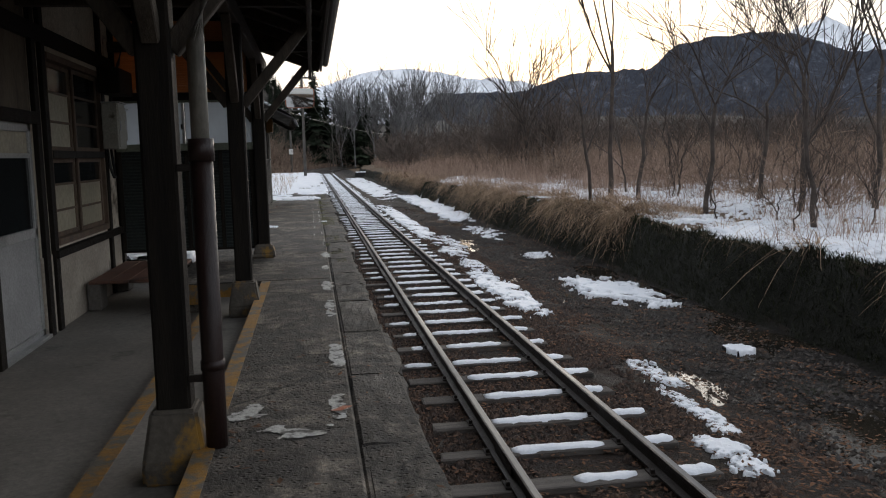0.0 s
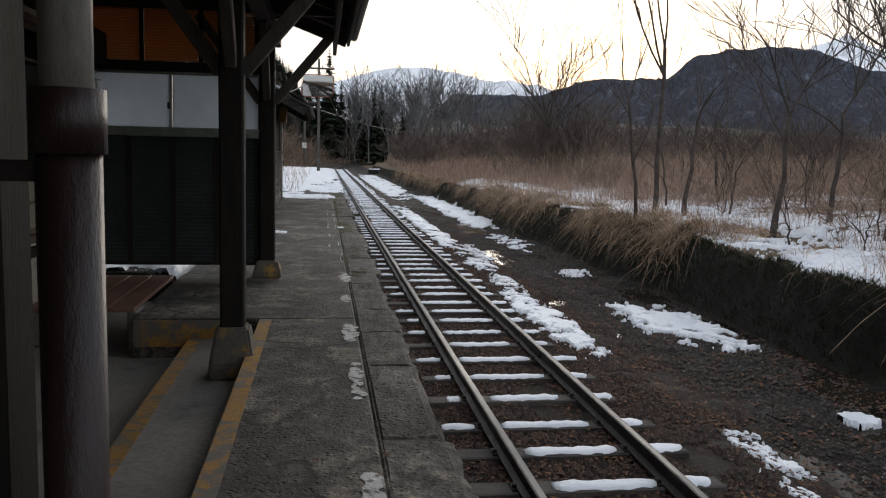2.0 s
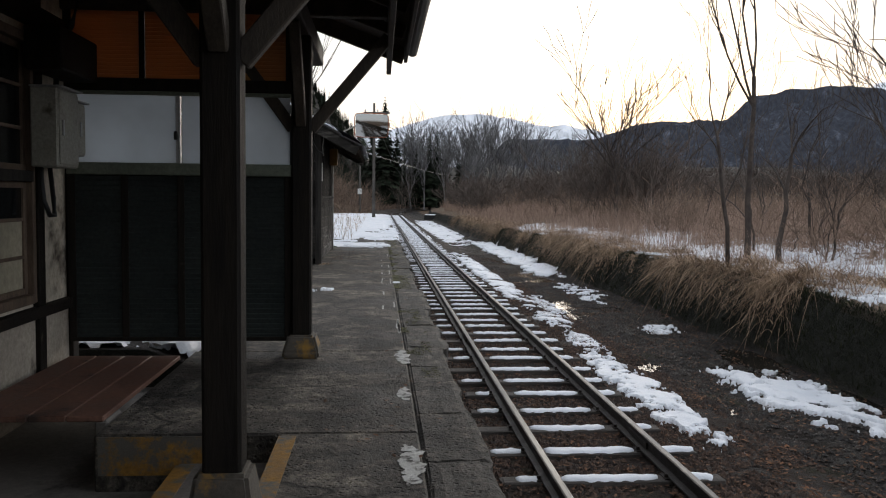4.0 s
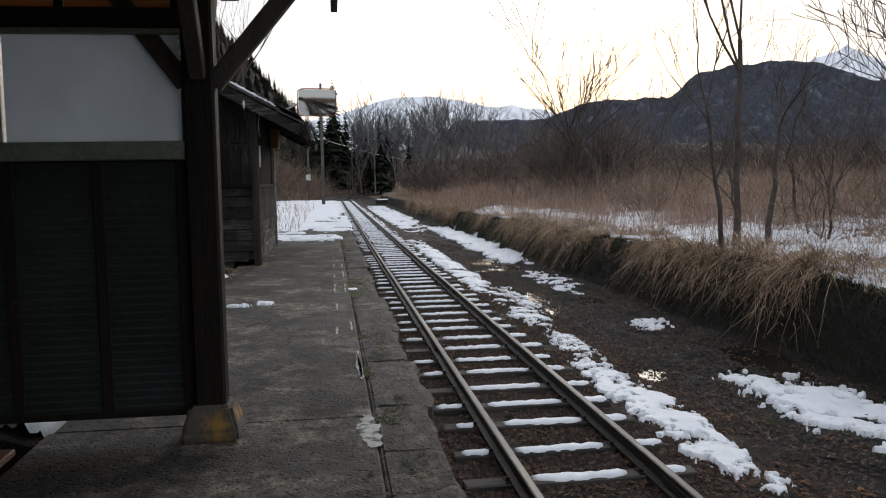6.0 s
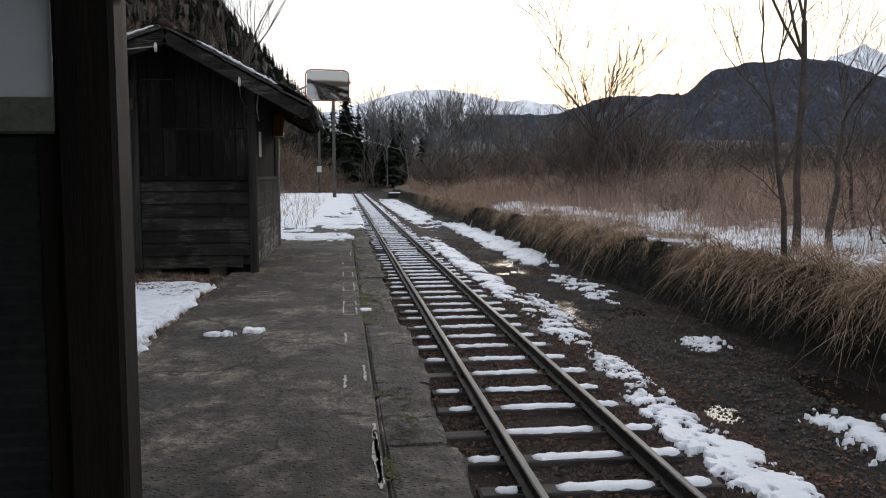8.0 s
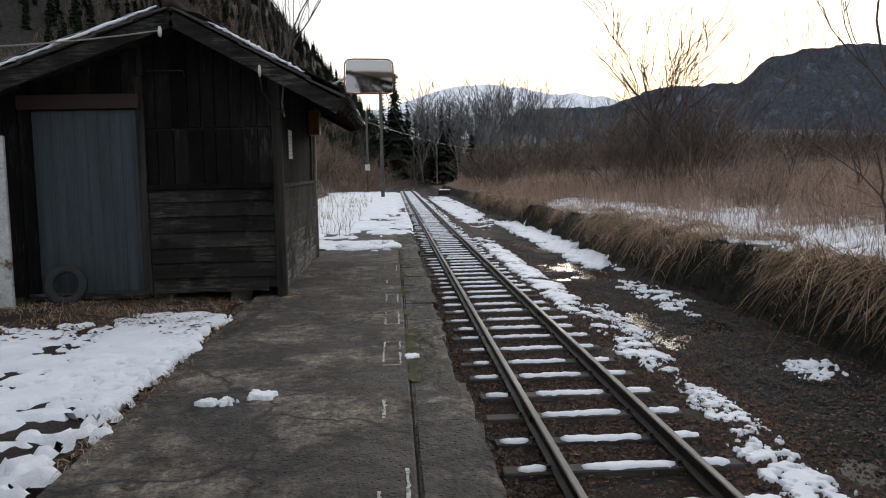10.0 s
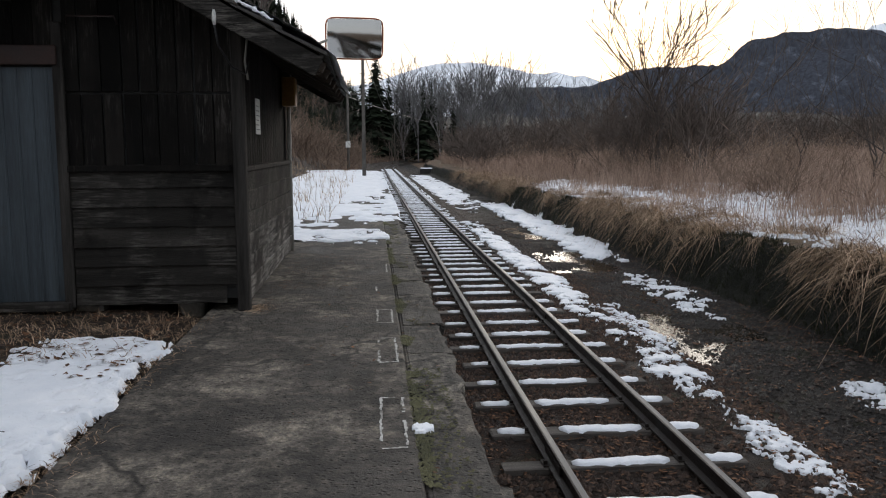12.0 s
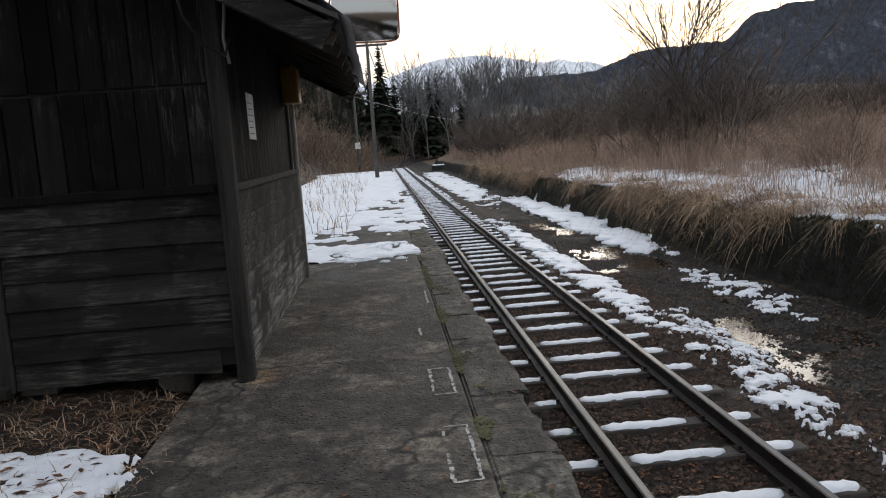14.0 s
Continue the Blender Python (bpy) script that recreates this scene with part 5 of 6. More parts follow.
for yy in np.arange(RY0 + 0.3, RY1, 0.6):
    part("rafter", beam("rafter", (APX, yy, RZ(APX) - 0.05), (RXR + 0.02, yy, RZ(RXR + 0.02) - 0.05), 0.045, 0.08, M_TIMBER), hut)
part("ridge_cap", tube("ridge_cap", [(APX, RY0 - 0.06, APZ + 0.07), (APX, RY1 + 0.05, APZ + 0.07)], 0.055, M_RUST, 10), hut, "rust-red ridge cap")
# snow left on the roof
def roof_snow(xa, xb, seed):
    n, m = 30, 44
    v, f = [], []
    for j in range(m + 1):
        yy = RY0 - 0.02 + (RY1 - RY0) * j / m
        for k in range(n + 1):
            x = xa + (xb - xa) * k / n
            cov = fbm(np.array([x * 1.6]), np.array([yy * 1.6]), seed)[0]
            edge = min(k, n - k, 3) / 3
            h = (0.03 + 0.05 * max(0, cov - 0.3)) * edge + (-0.03 if cov < 0.40 else 0)
            v.append((x, yy, RZ(x) + 0.062 + h))
    for j in range(m):
        for k in range(n):
            f.append((j * (n + 1) + k, j * (n + 1) + k + 1, (j + 1) * (n + 1) + k + 1, (j + 1) * (n + 1) + k))
    return mesh_from("roof_snow", v, f, M_SNOW, smooth=True)


thing("roof_snow", roof_snow(APX + 0.1, RXR + 0.12, 71), "thin old snow lying on the hut roof", "snow", kind="stuff")
thing("roof_snow", roof_snow(APX - 0.1, RXL + 0.1, 77), "thin old snow lying on the hut roof", "snow", kind="stuff")
def rim_snow(xa, xb, seed):
    rng = random.Random(seed)
    n = 46
    pts = [(xa + (xb - xa) * k / n, RY0 - 0.015 + rng.uniform(-0.012, 0.012), RZ(xa + (xb - xa) * k / n) + 0.075 + rng.uniform(-0.006, 0.006)) for k in range(n + 1)]
    return tube("rim_snow", pts, [0.004 + rng.uniform(0.004, 0.022) * min(1, 6 * min(k, n - k) / n + 0.2) for k in range(n + 1)], M_SNOW, 7)


thing("roof_snow", rim_snow(APX - 0.12, RXL + 0.05, 3), "thin rim of snow along the hut's gable edge", "snow", kind="stuff")
thing("roof_snow", rim_snow(APX + 0.35, APX + 1.25, 4), "thin rim of snow along the hut's gable edge", "snow", kind="stuff")
# fittings on the hut
notice = root("notice_paper", (HX1 - 0.04, 20.0, 1.47), "white paper notice pinned to the dark hut wall", "notice")
part("sheet", box("sheet", (HX1 - 0.048, 19.93, 1.46), (HX1 - 0.044, 20.25, 1.80), M_PAPER, 0), notice)
for k in range(6):
    part("text_line", box("text_line", (HX1 - 0.0435, 19.96, 1.50 + k * 0.045), (HX1 - 0.043, 20.2 - 0.03 * (k % 3), 1.508 + k * 0.045), M_INK, 0), notice)
thing("mustard_box", box("mustard_box", (HX1 - 0.035, 22.2, 1.84), (HX1 + 0.13, 22.5, 2.19), M_MUSTARD, 0.012), "mustard yellow box hanging on the hut's far corner", "box")
thing("grey_pipe", tube("grey_pipe", [(HX1 - 0.0, 22.68, 0.0), (HX1 - 0.0, 22.68, 2.15)], 0.03, M_PIPELIGHT, 10), "thin grey pipe standing at the hut corner", "pipe")
thing("power_wire", tube("power_wire", sag((-7.5, 17.9, 2.7), (-2.72, 18.1, 2.66), 0.18), 0.008, M_PIPELIGHT, 6), "pale wire strung to the hut gable", "wire")
thing("insulator", tube("insulator", [(-2.70, 18.09, 2.60), (-2.70, 18.09, 2.64), (-2.70, 18.09, 2.68), (-2.70, 18.09, 2.70)], [0.012, 0.02, 0.018, 0.01], M_PORCELAIN, 10), "white porcelain insulator under the gable", "insulator")
thing("insulator", tube("insulator", [(-1.78, 18.12, 2.22), (-1.78, 18.12, 2.26), (-1.78, 18.12, 2.30), (-1.78, 18.12, 2.33)], [0.01, 0.017, 0.015, 0.009], M_PORCELAIN, 10), "white porcelain insulator under the eave", "insulator")
thing("drop_wire", tube("drop_wire", [(-1.78, 18.12, 2.22), (-1.77, 18.2, 2.08), (-1.70, 18.35, 1.94), (-1.62, 18.5, 1.90), (-1.60, 18.56, 2.0)], 0.008, M_BLACK, 6), "dark green wire hanging under the eave", "wire")
thing("drop_wire", tube("drop_wire", [(-1.60, 18.55, 2.25), (-1.63, 18.55, 2.0), (-1.61, 18.55, 1.86)], 0.01, M_PIPELIGHT, 6), "pale wire hanging beside the corner post", "wire")
thing("wire_bracket", tube("wire_bracket", [(-2.98, 18.57, 2.28), (-2.98, 18.55, 2.34), (-2.62, 18.55, 2.34), (-2.6, 18.57, 2.28)], 0.008, M_PIPE, 6), "thin bent wire bracket on the planks", "bracket")
# tyre leaning on the door
def tyre_mesh(c, R, r):
    v, f, nu, nv = [], [], 36, 14
    for i in range(nu):
        a = 2 * math.pi * i / nu
        for j in range(nv):
            b = 2 * math.pi * j / nv
            wv = 0.78 * math.copysign(abs(math.sin(b)) ** 0.7, math.sin(b))
            rr = R + r * math.copysign(abs(math.cos(b)) ** 0.7, math.cos(b)) * (1.0 if math.cos(b) > 0 else 0.95) + (0.004 if i % 2 and math.cos(b) > 0.75 else 0)
            v.append((rr * math.cos(a), wv * r, rr * math.sin(a)))
    for i in range(nu):
        for j in range(nv):
            f.append((i * nv + j, ((i + 1) % nu) * nv + j, ((i + 1) % nu) * nv + (j + 1) % nv, i * nv + (j + 1) % nv))
    m = Matrix.Translation(c) @ Matrix.Rotation(radians(-14), 4, "X")
    me = mesh_from("tyre", [m @ Vector(p) for p in v], f, M_TYRE, smooth=True)
    return me


thing("tyre", tyre_mesh((-3.84, 18.42, 0.20), 0.165, 0.045), "old black tyre leaning against the hut door", "tyre")
thing("leaning_board", box("leaning_board", (-4.45, 18.2, 0.0), (-4.27, 18.25, 1.70), M_WHITEWEAR, 0.008), "peeling white painted board standing beside the hut", "board", "boards beside the hut")
thing("leaning_board", box("leaning_board", (-4.68, 18.22, 0.0), (-4.50, 18.27, 1.75), M_WHITEWEAR, 0.008), "peeling rusty white board standing beside the hut", "board", "boards beside the hut")

# ---- mirror at the hut ----
mirror = root("convex_mirror", (-0.85, 23.3, 2.52), "rectangular convex traffic mirror with a faded orange rim", "mirror")
bm = bmesh.new()
N = 18
grid = []
for j in range(N + 1):
    row = []
    for i in range(N + 1):
        u, w = 2 * i / N - 1, 2 * j / N - 1
        su = u * math.sqrt(1 - 0.06 * w * w)
        sw = w * math.sqrt(1 - 0.06 * u * u)
        row.append(bm.verts.new((su * 0.37, -0.055 * (1 - 0.55 * u * u - 0.45 * w * w), sw * 0.255)))
    grid.append(row)
for j in range(N):
    for i in range(N):
        bm.faces.new((grid[j][i], grid[j][i + 1], grid[j + 1][i + 1], grid[j + 1][i]))
MM = Matrix.Translation((-0.855, 23.3, 2.79)) @ Matrix.Rotation(radians(8), 4, "Z") @ Matrix.Rotation(radians(7), 4, "X")
bmesh.ops.transform(bm, matrix=MM, verts=bm.verts)
part("mirror_face", from_bm("mirror_face", bm, M_MIRROR, smooth=True), mirror, "curved mirror face")
rim = []
for k in range(49):
    a = 2 * math.pi * k / 48
    ca, sa = math.cos(a), math.sin(a)
    rim.append(MM @ Vector((0.385 * math.copysign(abs(ca) ** 0.28, ca), 0.01, 0.268 * math.copysign(abs(sa) ** 0.28, sa))))
v, f = tube_data(rim, 0.012, 6, cap=False)
part("rim", mesh_from("rim", v, f, M_ORANGETRIM, smooth=True), mirror, "faded orange rim")
part("back", box("back", (-0.36, 0.012, -0.25), (0.36, 0.03, 0.25), M_METALROOF, 0.01, MM), mirror)
part("arm", tube("arm", [MM @ Vector((0, 0.03, 0)), MM @ Vector((-0.3, 0.06, 0.0)), (-1.66, 22.7, 2.5), (-1.66, 22.66, 2.1)], 0.018, M_PIPELIGHT, 8), mirror, "grey bracket arm")

# ---- snow lying on the ground ----
def snow_patch(cx, cy, sx, sy, z, seed, cut=0.25, lump=0.05, cells=46, freq=1.5, label="patch of old white snow on the ground", xmax=None, ymax=None):
    return blotch("snow_patch", cx, cy, sx, sy, z, M_SNOW, seed, 0.006, cut + 0.25, int(cells * 1.25), lump, label, "snow", "stuff", freq * 1.9, xmax, ymax)


snow_patch(4.85, 14.8, 0.66, 1.75, None, 1, 0.12, 0.09, 60, 1.5, "lumpy patch of old snow beside the ditch")
snow_patch(2.80, 14.7, 0.33, 2.4, None, 2, 0.05, 0.07, 50, 2.2, "strip of old snow beside the rails")
snow_patch(2.95, 18.6, 0.28, 1.3, None, 3, 0.25, 0.05, 44, 2.2, "broken strip of old snow beside the rails")
snow_patch(3.0, 21.5, 0.4, 1.4, None, 4, 0.3, 0.05, 44, 2.0, "broken strip of old snow beside the rails")
snow_patch(2.86, 32.5, 0.36, 8.2, None, 5, 0.0, 0.06, 40, 1.1, "long strip of old snow beside the rails")
snow_patch(5.25, 42.5, 0.62, 10.0, None, 6, -0.3, 0.09, 34, 0.9, "long bank of snow at the foot of the grass")
snow_patch(4.75, 9.85, 0.16, 0.16, None, 7, -0.25, 0.12, 22, 3.0, "small snow lump in the ditch")
snow_patch(3.25, 9.0, 0.22, 0.55, None, 8, 0.3, 0.04, 40, 3.0, "scattered snow remnants on gravel")
snow_patch(3.0, 7.4, 0.16, 0.9, None, 9, 0.25, 0.05, 40, 3.0, "scattered snow remnants on gravel")
snow_patch(2.75, 6.2, 0.2, 0.5, None, 10, 0.3, 0.05, 40, 3.0, "scattered snow remnants on gravel")
snow_patch(4.95, 20.3, 0.4, 0.5, None, 12, 0.35, 0.05, 40, 2.2, "small snow remnants in the ditch")
snow_patch(5.0, 27.0, 0.5, 2.6, None, 13, 0.8, 0.05, 40, 1.6, "small snow remnants in the ditch")
snow_patch(3.4, 24.0, 0.3, 1.6, None, 14, 0.5, 0.05, 40, 2.4, "small snow remnants on gravel")
snow_patch(1.4, 72, 1.0, 30, None, 15, -0.2, 0.03, 26, 0.5, "snow lying along the far track")
snow_patch(4.0, 74, 1.0, 22, None, 16, -0.1, 0.06, 26, 0.6, "snow lying along the far track")
# on the platform and beside it
snow_patch(-2.9, 43.6, 2.45, 17.3, 0.0, 17, -0.7, 0.05, 46, 0.6, "sheet of trodden snow on the platform")
snow_patch(-0.95, 24.3, 0.48, 0.9, 0.0, 18, 0.0, 0.03, 40, 1.6, "thin edge of snow on the platform")
snow_patch(-1.30, 14.62, 0.10, 0.08, 0.0, 19, -0.1, 0.03, 22, 5.0, "small snow lump on the platform")
snow_patch(-1.55, 14.50, 0.12, 0.07, 0.0, 20, -0.1, 0.03, 22, 5.0, "small snow lump on the platform")
snow_patch(-0.42, 15.55, 0.045, 0.06, 0.0, 21, -0.1, 0.008, 18, 6.0, "small snow lump on the platform edge")
snow_patch(-3.55, 14.9, 1.6, 2.8, None, 22, 0.30, 0.035, 90, 1.8, "uneven sheet of snow beside the platform", -2.03, 17.2)
snow_patch(-2.47, 16.3, 0.55, 1.6, None, 23, 0.1, 0.03, 60, 2.2, "uneven edge of snow beside the hut", -2.0, 17.5)
snow_patch(-2.4, 11.6, 0.9, 0.8, None, 24, -0.2, 0.05, 40, 1.8, "snow seen under the windbreak")
snow_patch(-6.5, 15.5, 1.8, 3.2, None, 25, -0.2, 0.06, 40, 1.0, "uneven sheet of snow beside the platform")
# on the bank and the field
rngs = random.Random(5)
for k, (cx, cy, sx, sy, cut) in enumerate(((7.6, 11.5, 1.2, 2.3, -0.1), (7.2, 14.2, 0.9, 1.6, 0.0), (7.0, 18.0, 0.7, 2.2, 0.2), (8.6, 15.0, 1.2, 3.0, 0.3), (7.4, 22.5, 1.0, 3.0, -0.05), (9.5, 20.0, 1.6, 3.4, 0.3), (7.2, 30.5, 1.0, 5.5, -0.25), (7.5, 41, 1.2, 7.0, -0.2), (10.5, 13, 2.0, 3.0, 0.3), (11, 27, 2.4, 4.0, 0.35), (13, 18, 2.4, 4.0, 0.35), (8.4, 8.6, 1.6, 2.0, 0.15), (15, 34, 3, 6, 0.4), (18, 24, 3.5, 6, 0.4), (6.75, 10.4, 0.7, 2.2, -0.2), (6.8, 13.4, 0.7, 1.8, 0.0), (9.2, 27.0, 1.6, 4.0, 0.0), (10.5, 34.0, 2.0, 5.0, 0.1), (8.6, 46.0, 1.4, 9.0, -0.1), (13.0, 42.0, 2.5, 5.0, 0.2), (11.5, 17.0, 1.8, 3.0, 0.1), (8.3, 31.0, 1.2, 4.5, -0.2))):
    snow_patch(cx + 0.25, cy, sx, sy, None, 100 + k, cut + 0.10, 0.08, 64, 1.9, "patch of snow lying in the dead grass")


# ---- grass and reeds ----
def blades(name, x, y, z, height, lean, width, seed, mat, label, curl=0.5, seg=3, az=None, droop=0.0):
    """Many thin tapering blades, one island each."""
    rng = np.random.default_rng(seed)
    n = len(x)
    a = rng.uniform(0, 6.283, n) if az is None else az
    dx, dy = np.cos(a), np.sin(a)
    face = rng.uniform(0, 6.283, n)
    sx, sy = np.cos(face), np.sin(face)
    V = np.zeros((n, seg + 1, 2, 3))
    for k in range(seg + 1):
        t = k / seg
        off = lean * (t ** (1 + curl))
        up = height * (t - curl * 0.5 * np.clip(lean / np.maximum(height, 1e-3), 0, 2) * t * t) - droop * t ** 2.4
        w = width * (1 - 0.85 * t) / 2
        cx, cy, cz = x + dx * off, y + dy * off, z + up
        V[:, k, 0] = np.stack([cx - sx * w, cy - sy * w, cz], -1)
        V[:, k, 1] = np.stack([cx + sx * w, cy + sy * w, cz], -1)
    base = np.arange(n)[:, None] * 2 * (seg + 1)
    F = np.concatenate([np.stack([base + 2 * k, base + 2 * k + 1, base + 2 * k + 3, base + 2 * k + 2], -1) for k in range(seg)], 1).reshape(-1, 4)
    return thing(name, mesh_from(name, V.reshape(-1, 3), F, mat), label, "grass", kind="stuff")


def scatter(n, seed, x0, x1, y0, y1, freq, cut, power=1.6):
    rng = np.random.default_rng(seed)
    x, y = rng.uniform(x0, x1, n), y0 + (y1 - y0) * rng.random(n) ** power
    k = fbm(x * freq, y * freq, seed, 3) + rng.uniform(-0.06, 0.06, n) > cut
    return x[k], y[k]


rng = np.random.default_rng(77)
# arching clumps along the bank's lip
nc = 1500
cy = 5 + 75 * rng.random(nc) ** 1.5
cx = bank_x(cy) + 0.36 + 1.9 * rng.random(nc) ** 1.6
keep = (fbm(cx * 0.35 + 4, cy * 0.55, 51, 3) > 0.47) & (rng.random(nc) < 0.06 + 0.94 * smooth01(13, 19, cy))
cx, cy = cx[keep], cy[keep]
per = 40
bx_ = np.repeat(cx, per) + rng.normal(0, 0.10, len(cx) * per)
by_ = np.repeat(cy, per) + rng.normal(0, 0.11, len(cx) * per)
size = np.repeat(rng.uniform(0.45, 1.65, len(cx)) ** 1.1, per)
h_ = size * rng.uniform(0.25, 0.66, len(bx_))
blades("bank_grass", bx_, by_, land(bx_, by_) - 0.02, h_, size * rng.uniform(0.25, 0.95, len(bx_)), 0.016, 1, M_BANKGRASS, "arching clumps of dead straw-coloured grass along the bank", 0.5, 5, az=rng.normal(3.4, 1.6, len(bx_)), droop=size * rng.uniform(0.12, 0.85, len(bx_)))
# hanging straw down the bank's face
n = 16000
hy = 5 + 60 * rng.random(n) ** 1.5
hx = bank_x(hy) + rng.uniform(0.38, 0.62, n)
kk = (fbm(hx * 0.9, hy * 0.9, 53, 3) > 0.62) & (rng.random(n) < 0.10 + 0.9 * smooth01(13, 19, hy))
hx, hy = hx[kk], hy[kk]
n = len(hx)
blades("hanging_grass", hx, hy, land(hx, hy) + 0.02, rng.uniform(0.05, 0.2, n), rng.uniform(0.12, 0.5, n), 0.009, 2, M_BANKGRASS, "dead grass hanging over the bank's face", 0.4, 5, az=rng.normal(3.3, 0.6, n), droop=rng.uniform(0.2, 0.7, n))
n = 34000
hy = 4 + 50 * rng.random(n) ** 1.5
hx = bank_x(hy) + rng.uniform(0.0, 0.6, n)
blades("bank_moss", hx, hy, land(hx, hy) - 0.02, rng.uniform(0.05, 0.16, n), rng.uniform(0.02, 0.16, n), 0.02, 3, M_MOSS, "dark moss and rotted weeds on the bank's face", 0.8, 2)
# low dead grass over the field
x, y = scatter(170000, 61, 6.3, 24, 4, 80, 0.8, 0.50, 1.4)
kk = rng.random(len(x)) < 0.42 + 0.58 * smooth01(7.6, 11.0, x)
x, y = x[kk], y[kk]
blades("field_grass", x, y, land(x, y) - 0.02, rng.uniform(0.12, 0.85, len(x)) * (0.5 + 0.9 * fbm(x * 0.9, y * 0.9, 93, 3)), rng.uniform(0.1, 0.7, len(x)), 0.007 + 0.00016 * y, 4, M_REED, "low dead brown grass over the field", 0.8, 3)
# tall reeds
x, y = scatter(78000, 62, 9.0, 46, 8, 110, 0.45, 0.50, 1.2)
dens = rng.random(len(x)) < smooth01(8.0, 12.5, x - 0.05 * (y - 10)) * 0.9 + 0.10 * (y > 20) + 0.35 * smooth01(30, 45, y)
x, y = x[dens], y[dens]
blades("tall_reeds", x, y, land(x, y) - 0.02, rng.uniform(0.5, 1.9, len(x)) * (0.6 + 0.7 * fbm(x * 0.35, y * 0.35, 91, 3)), rng.uniform(0.1, 1.1, len(x)), 0.006 + 0.00028 * y, 5, M_REED, "dense stand of tall dry pinkish brown reeds", 0.7, 3)
x, y = scatter(42000, 63, 7.6, 13.5, 26, 115, 0.3, 0.42, 1.0)
kk = rng.random(len(x)) < 0.12 + 0.88 * smooth01(8.8, 11.0, x)
x, y = x[kk], y[kk]
x = x + bend(y)
blades("tall_reeds", x, y, land(x, y) - 0.02, rng.uniform(0.45, 1.3, len(x)), rng.uniform(0.1, 0.5, len(x)), 0.008 + 0.00034 * y, 6, M_REED, "dense stand of tall dry pinkish brown reeds", 0.7, 3)
x, y = scatter(40000, 64, 9, 120, 60, 170, 0.08, 0.30, 1.0)
x = x + bend(y) * 0.3
blades("far_reeds", x, y, land(x, y) - 0.05, rng.uniform(0.6, 2.0, len(x)) * (0.5 + fbm(x * 0.12, y * 0.12, 92, 3)), rng.uniform(0.1, 0.9, len(x)), 0.055, 7, M_REED, "far field of dry brown reeds", 0.7, 2)
# straw and weeds round the hut and the platform's side
x, y = scatter(3800, 65, -5.2, -1.95, 16.9, 18.6, 1.2, 0.36, 1.0)
blades("hut_weeds", x, y, land(x, y) - 0.01, rng.uniform(0.03, 0.14, len(x)), rng.uniform(0.05, 0.28, len(x)), 0.007, 8, M_BANKGRASS, "dead weeds and straw at the hut's foot", 1.0, 3)
x, y = scatter(1500, 66, -2.06, -1.88, 13.5, 18.4, 2.0, 0.40, 1.0)
blades("edge_weeds", x, y, np.full(len(x), -0.01), rng.uniform(0.02, 0.06, len(x)), rng.uniform(0.03, 0.16, len(x)), 0.006, 9, M_BANKGRASS, "dead stalks along the platform's side", 1.0, 3)
x, y = scatter(160, 67, -1.70, -1.60, 18.5, 18.8, 2.0, 0.0, 1.0)
blades("straw_tuft", x, y, np.zeros(len(x)), rng.uniform(0.02, 0.05, len(x)), rng.uniform(0.05, 0.2, len(x)), 0.006, 10, M_BANKGRASS, "tuft of dry straw at the hut's corner post", 1.0, 3, az=rng.normal(0.0, 0.6, len(x)))
x, y = scatter(9000, 68, -14, -1.4, 24, 62, 0.5, 0.50, 1.0)
blades("platform_weeds", x, y, np.maximum(land(x, y), 0.0) - 0.02, rng.uniform(0.1, 0.6, len(x)), rng.uniform(0.05, 0.4, len(x)), 0.014, 11, M_BANKGRASS, "dead weeds standing through the snow", 0.9, 3)


# ---- trees ----
def grow(rng, verts, faces, p, d, length, r, depth, spread, sides, up=0.12, kids=(2, 3), thin=0.0):
    segs = 4 if depth > 1 else 3
    pts, rad = [p.copy()], [r]
    for k in range(segs):
        d = (d + Vector((rng.gauss(0, 0.19), rng.gauss(0, 0.19), rng.gauss(0, 0.10) + up * 0.12))).normalized()
        p = p + d * (length / segs)
        pts.append(p.copy())
        rad.append(max(thin, r * (1 - 0.45 * (k + 1) / segs)))
    v, f = tube_data(pts, rad, sides if depth > 1 else 3, cap=False)
    o = len(verts)
    verts.extend(v)
    faces.extend([tuple(i + o for i in q) for q in f])
    if depth <= 0:
        return
    for k in range(rng.randint(*kids) + (1 if depth > 2 else 0)):
        at = rng.uniform(0.35, 1.0) if k else 1.0
        i = min(int(at * segs), segs)
        ax = Vector((rng.gauss(0, 1), rng.gauss(0, 1), rng.gauss(0, 0.4))).normalized()
        nd = (d + ax * spread * rng.uniform(0.5, 1.2) + Vector((0, 0, up))).normalized()
        grow(rng, verts, faces, pts[i], nd, length * rng.uniform(0.5, 0.8), rad[i] * rng.uniform(0.5, 0.72), depth - 1, spread, sides, up, kids, thin)


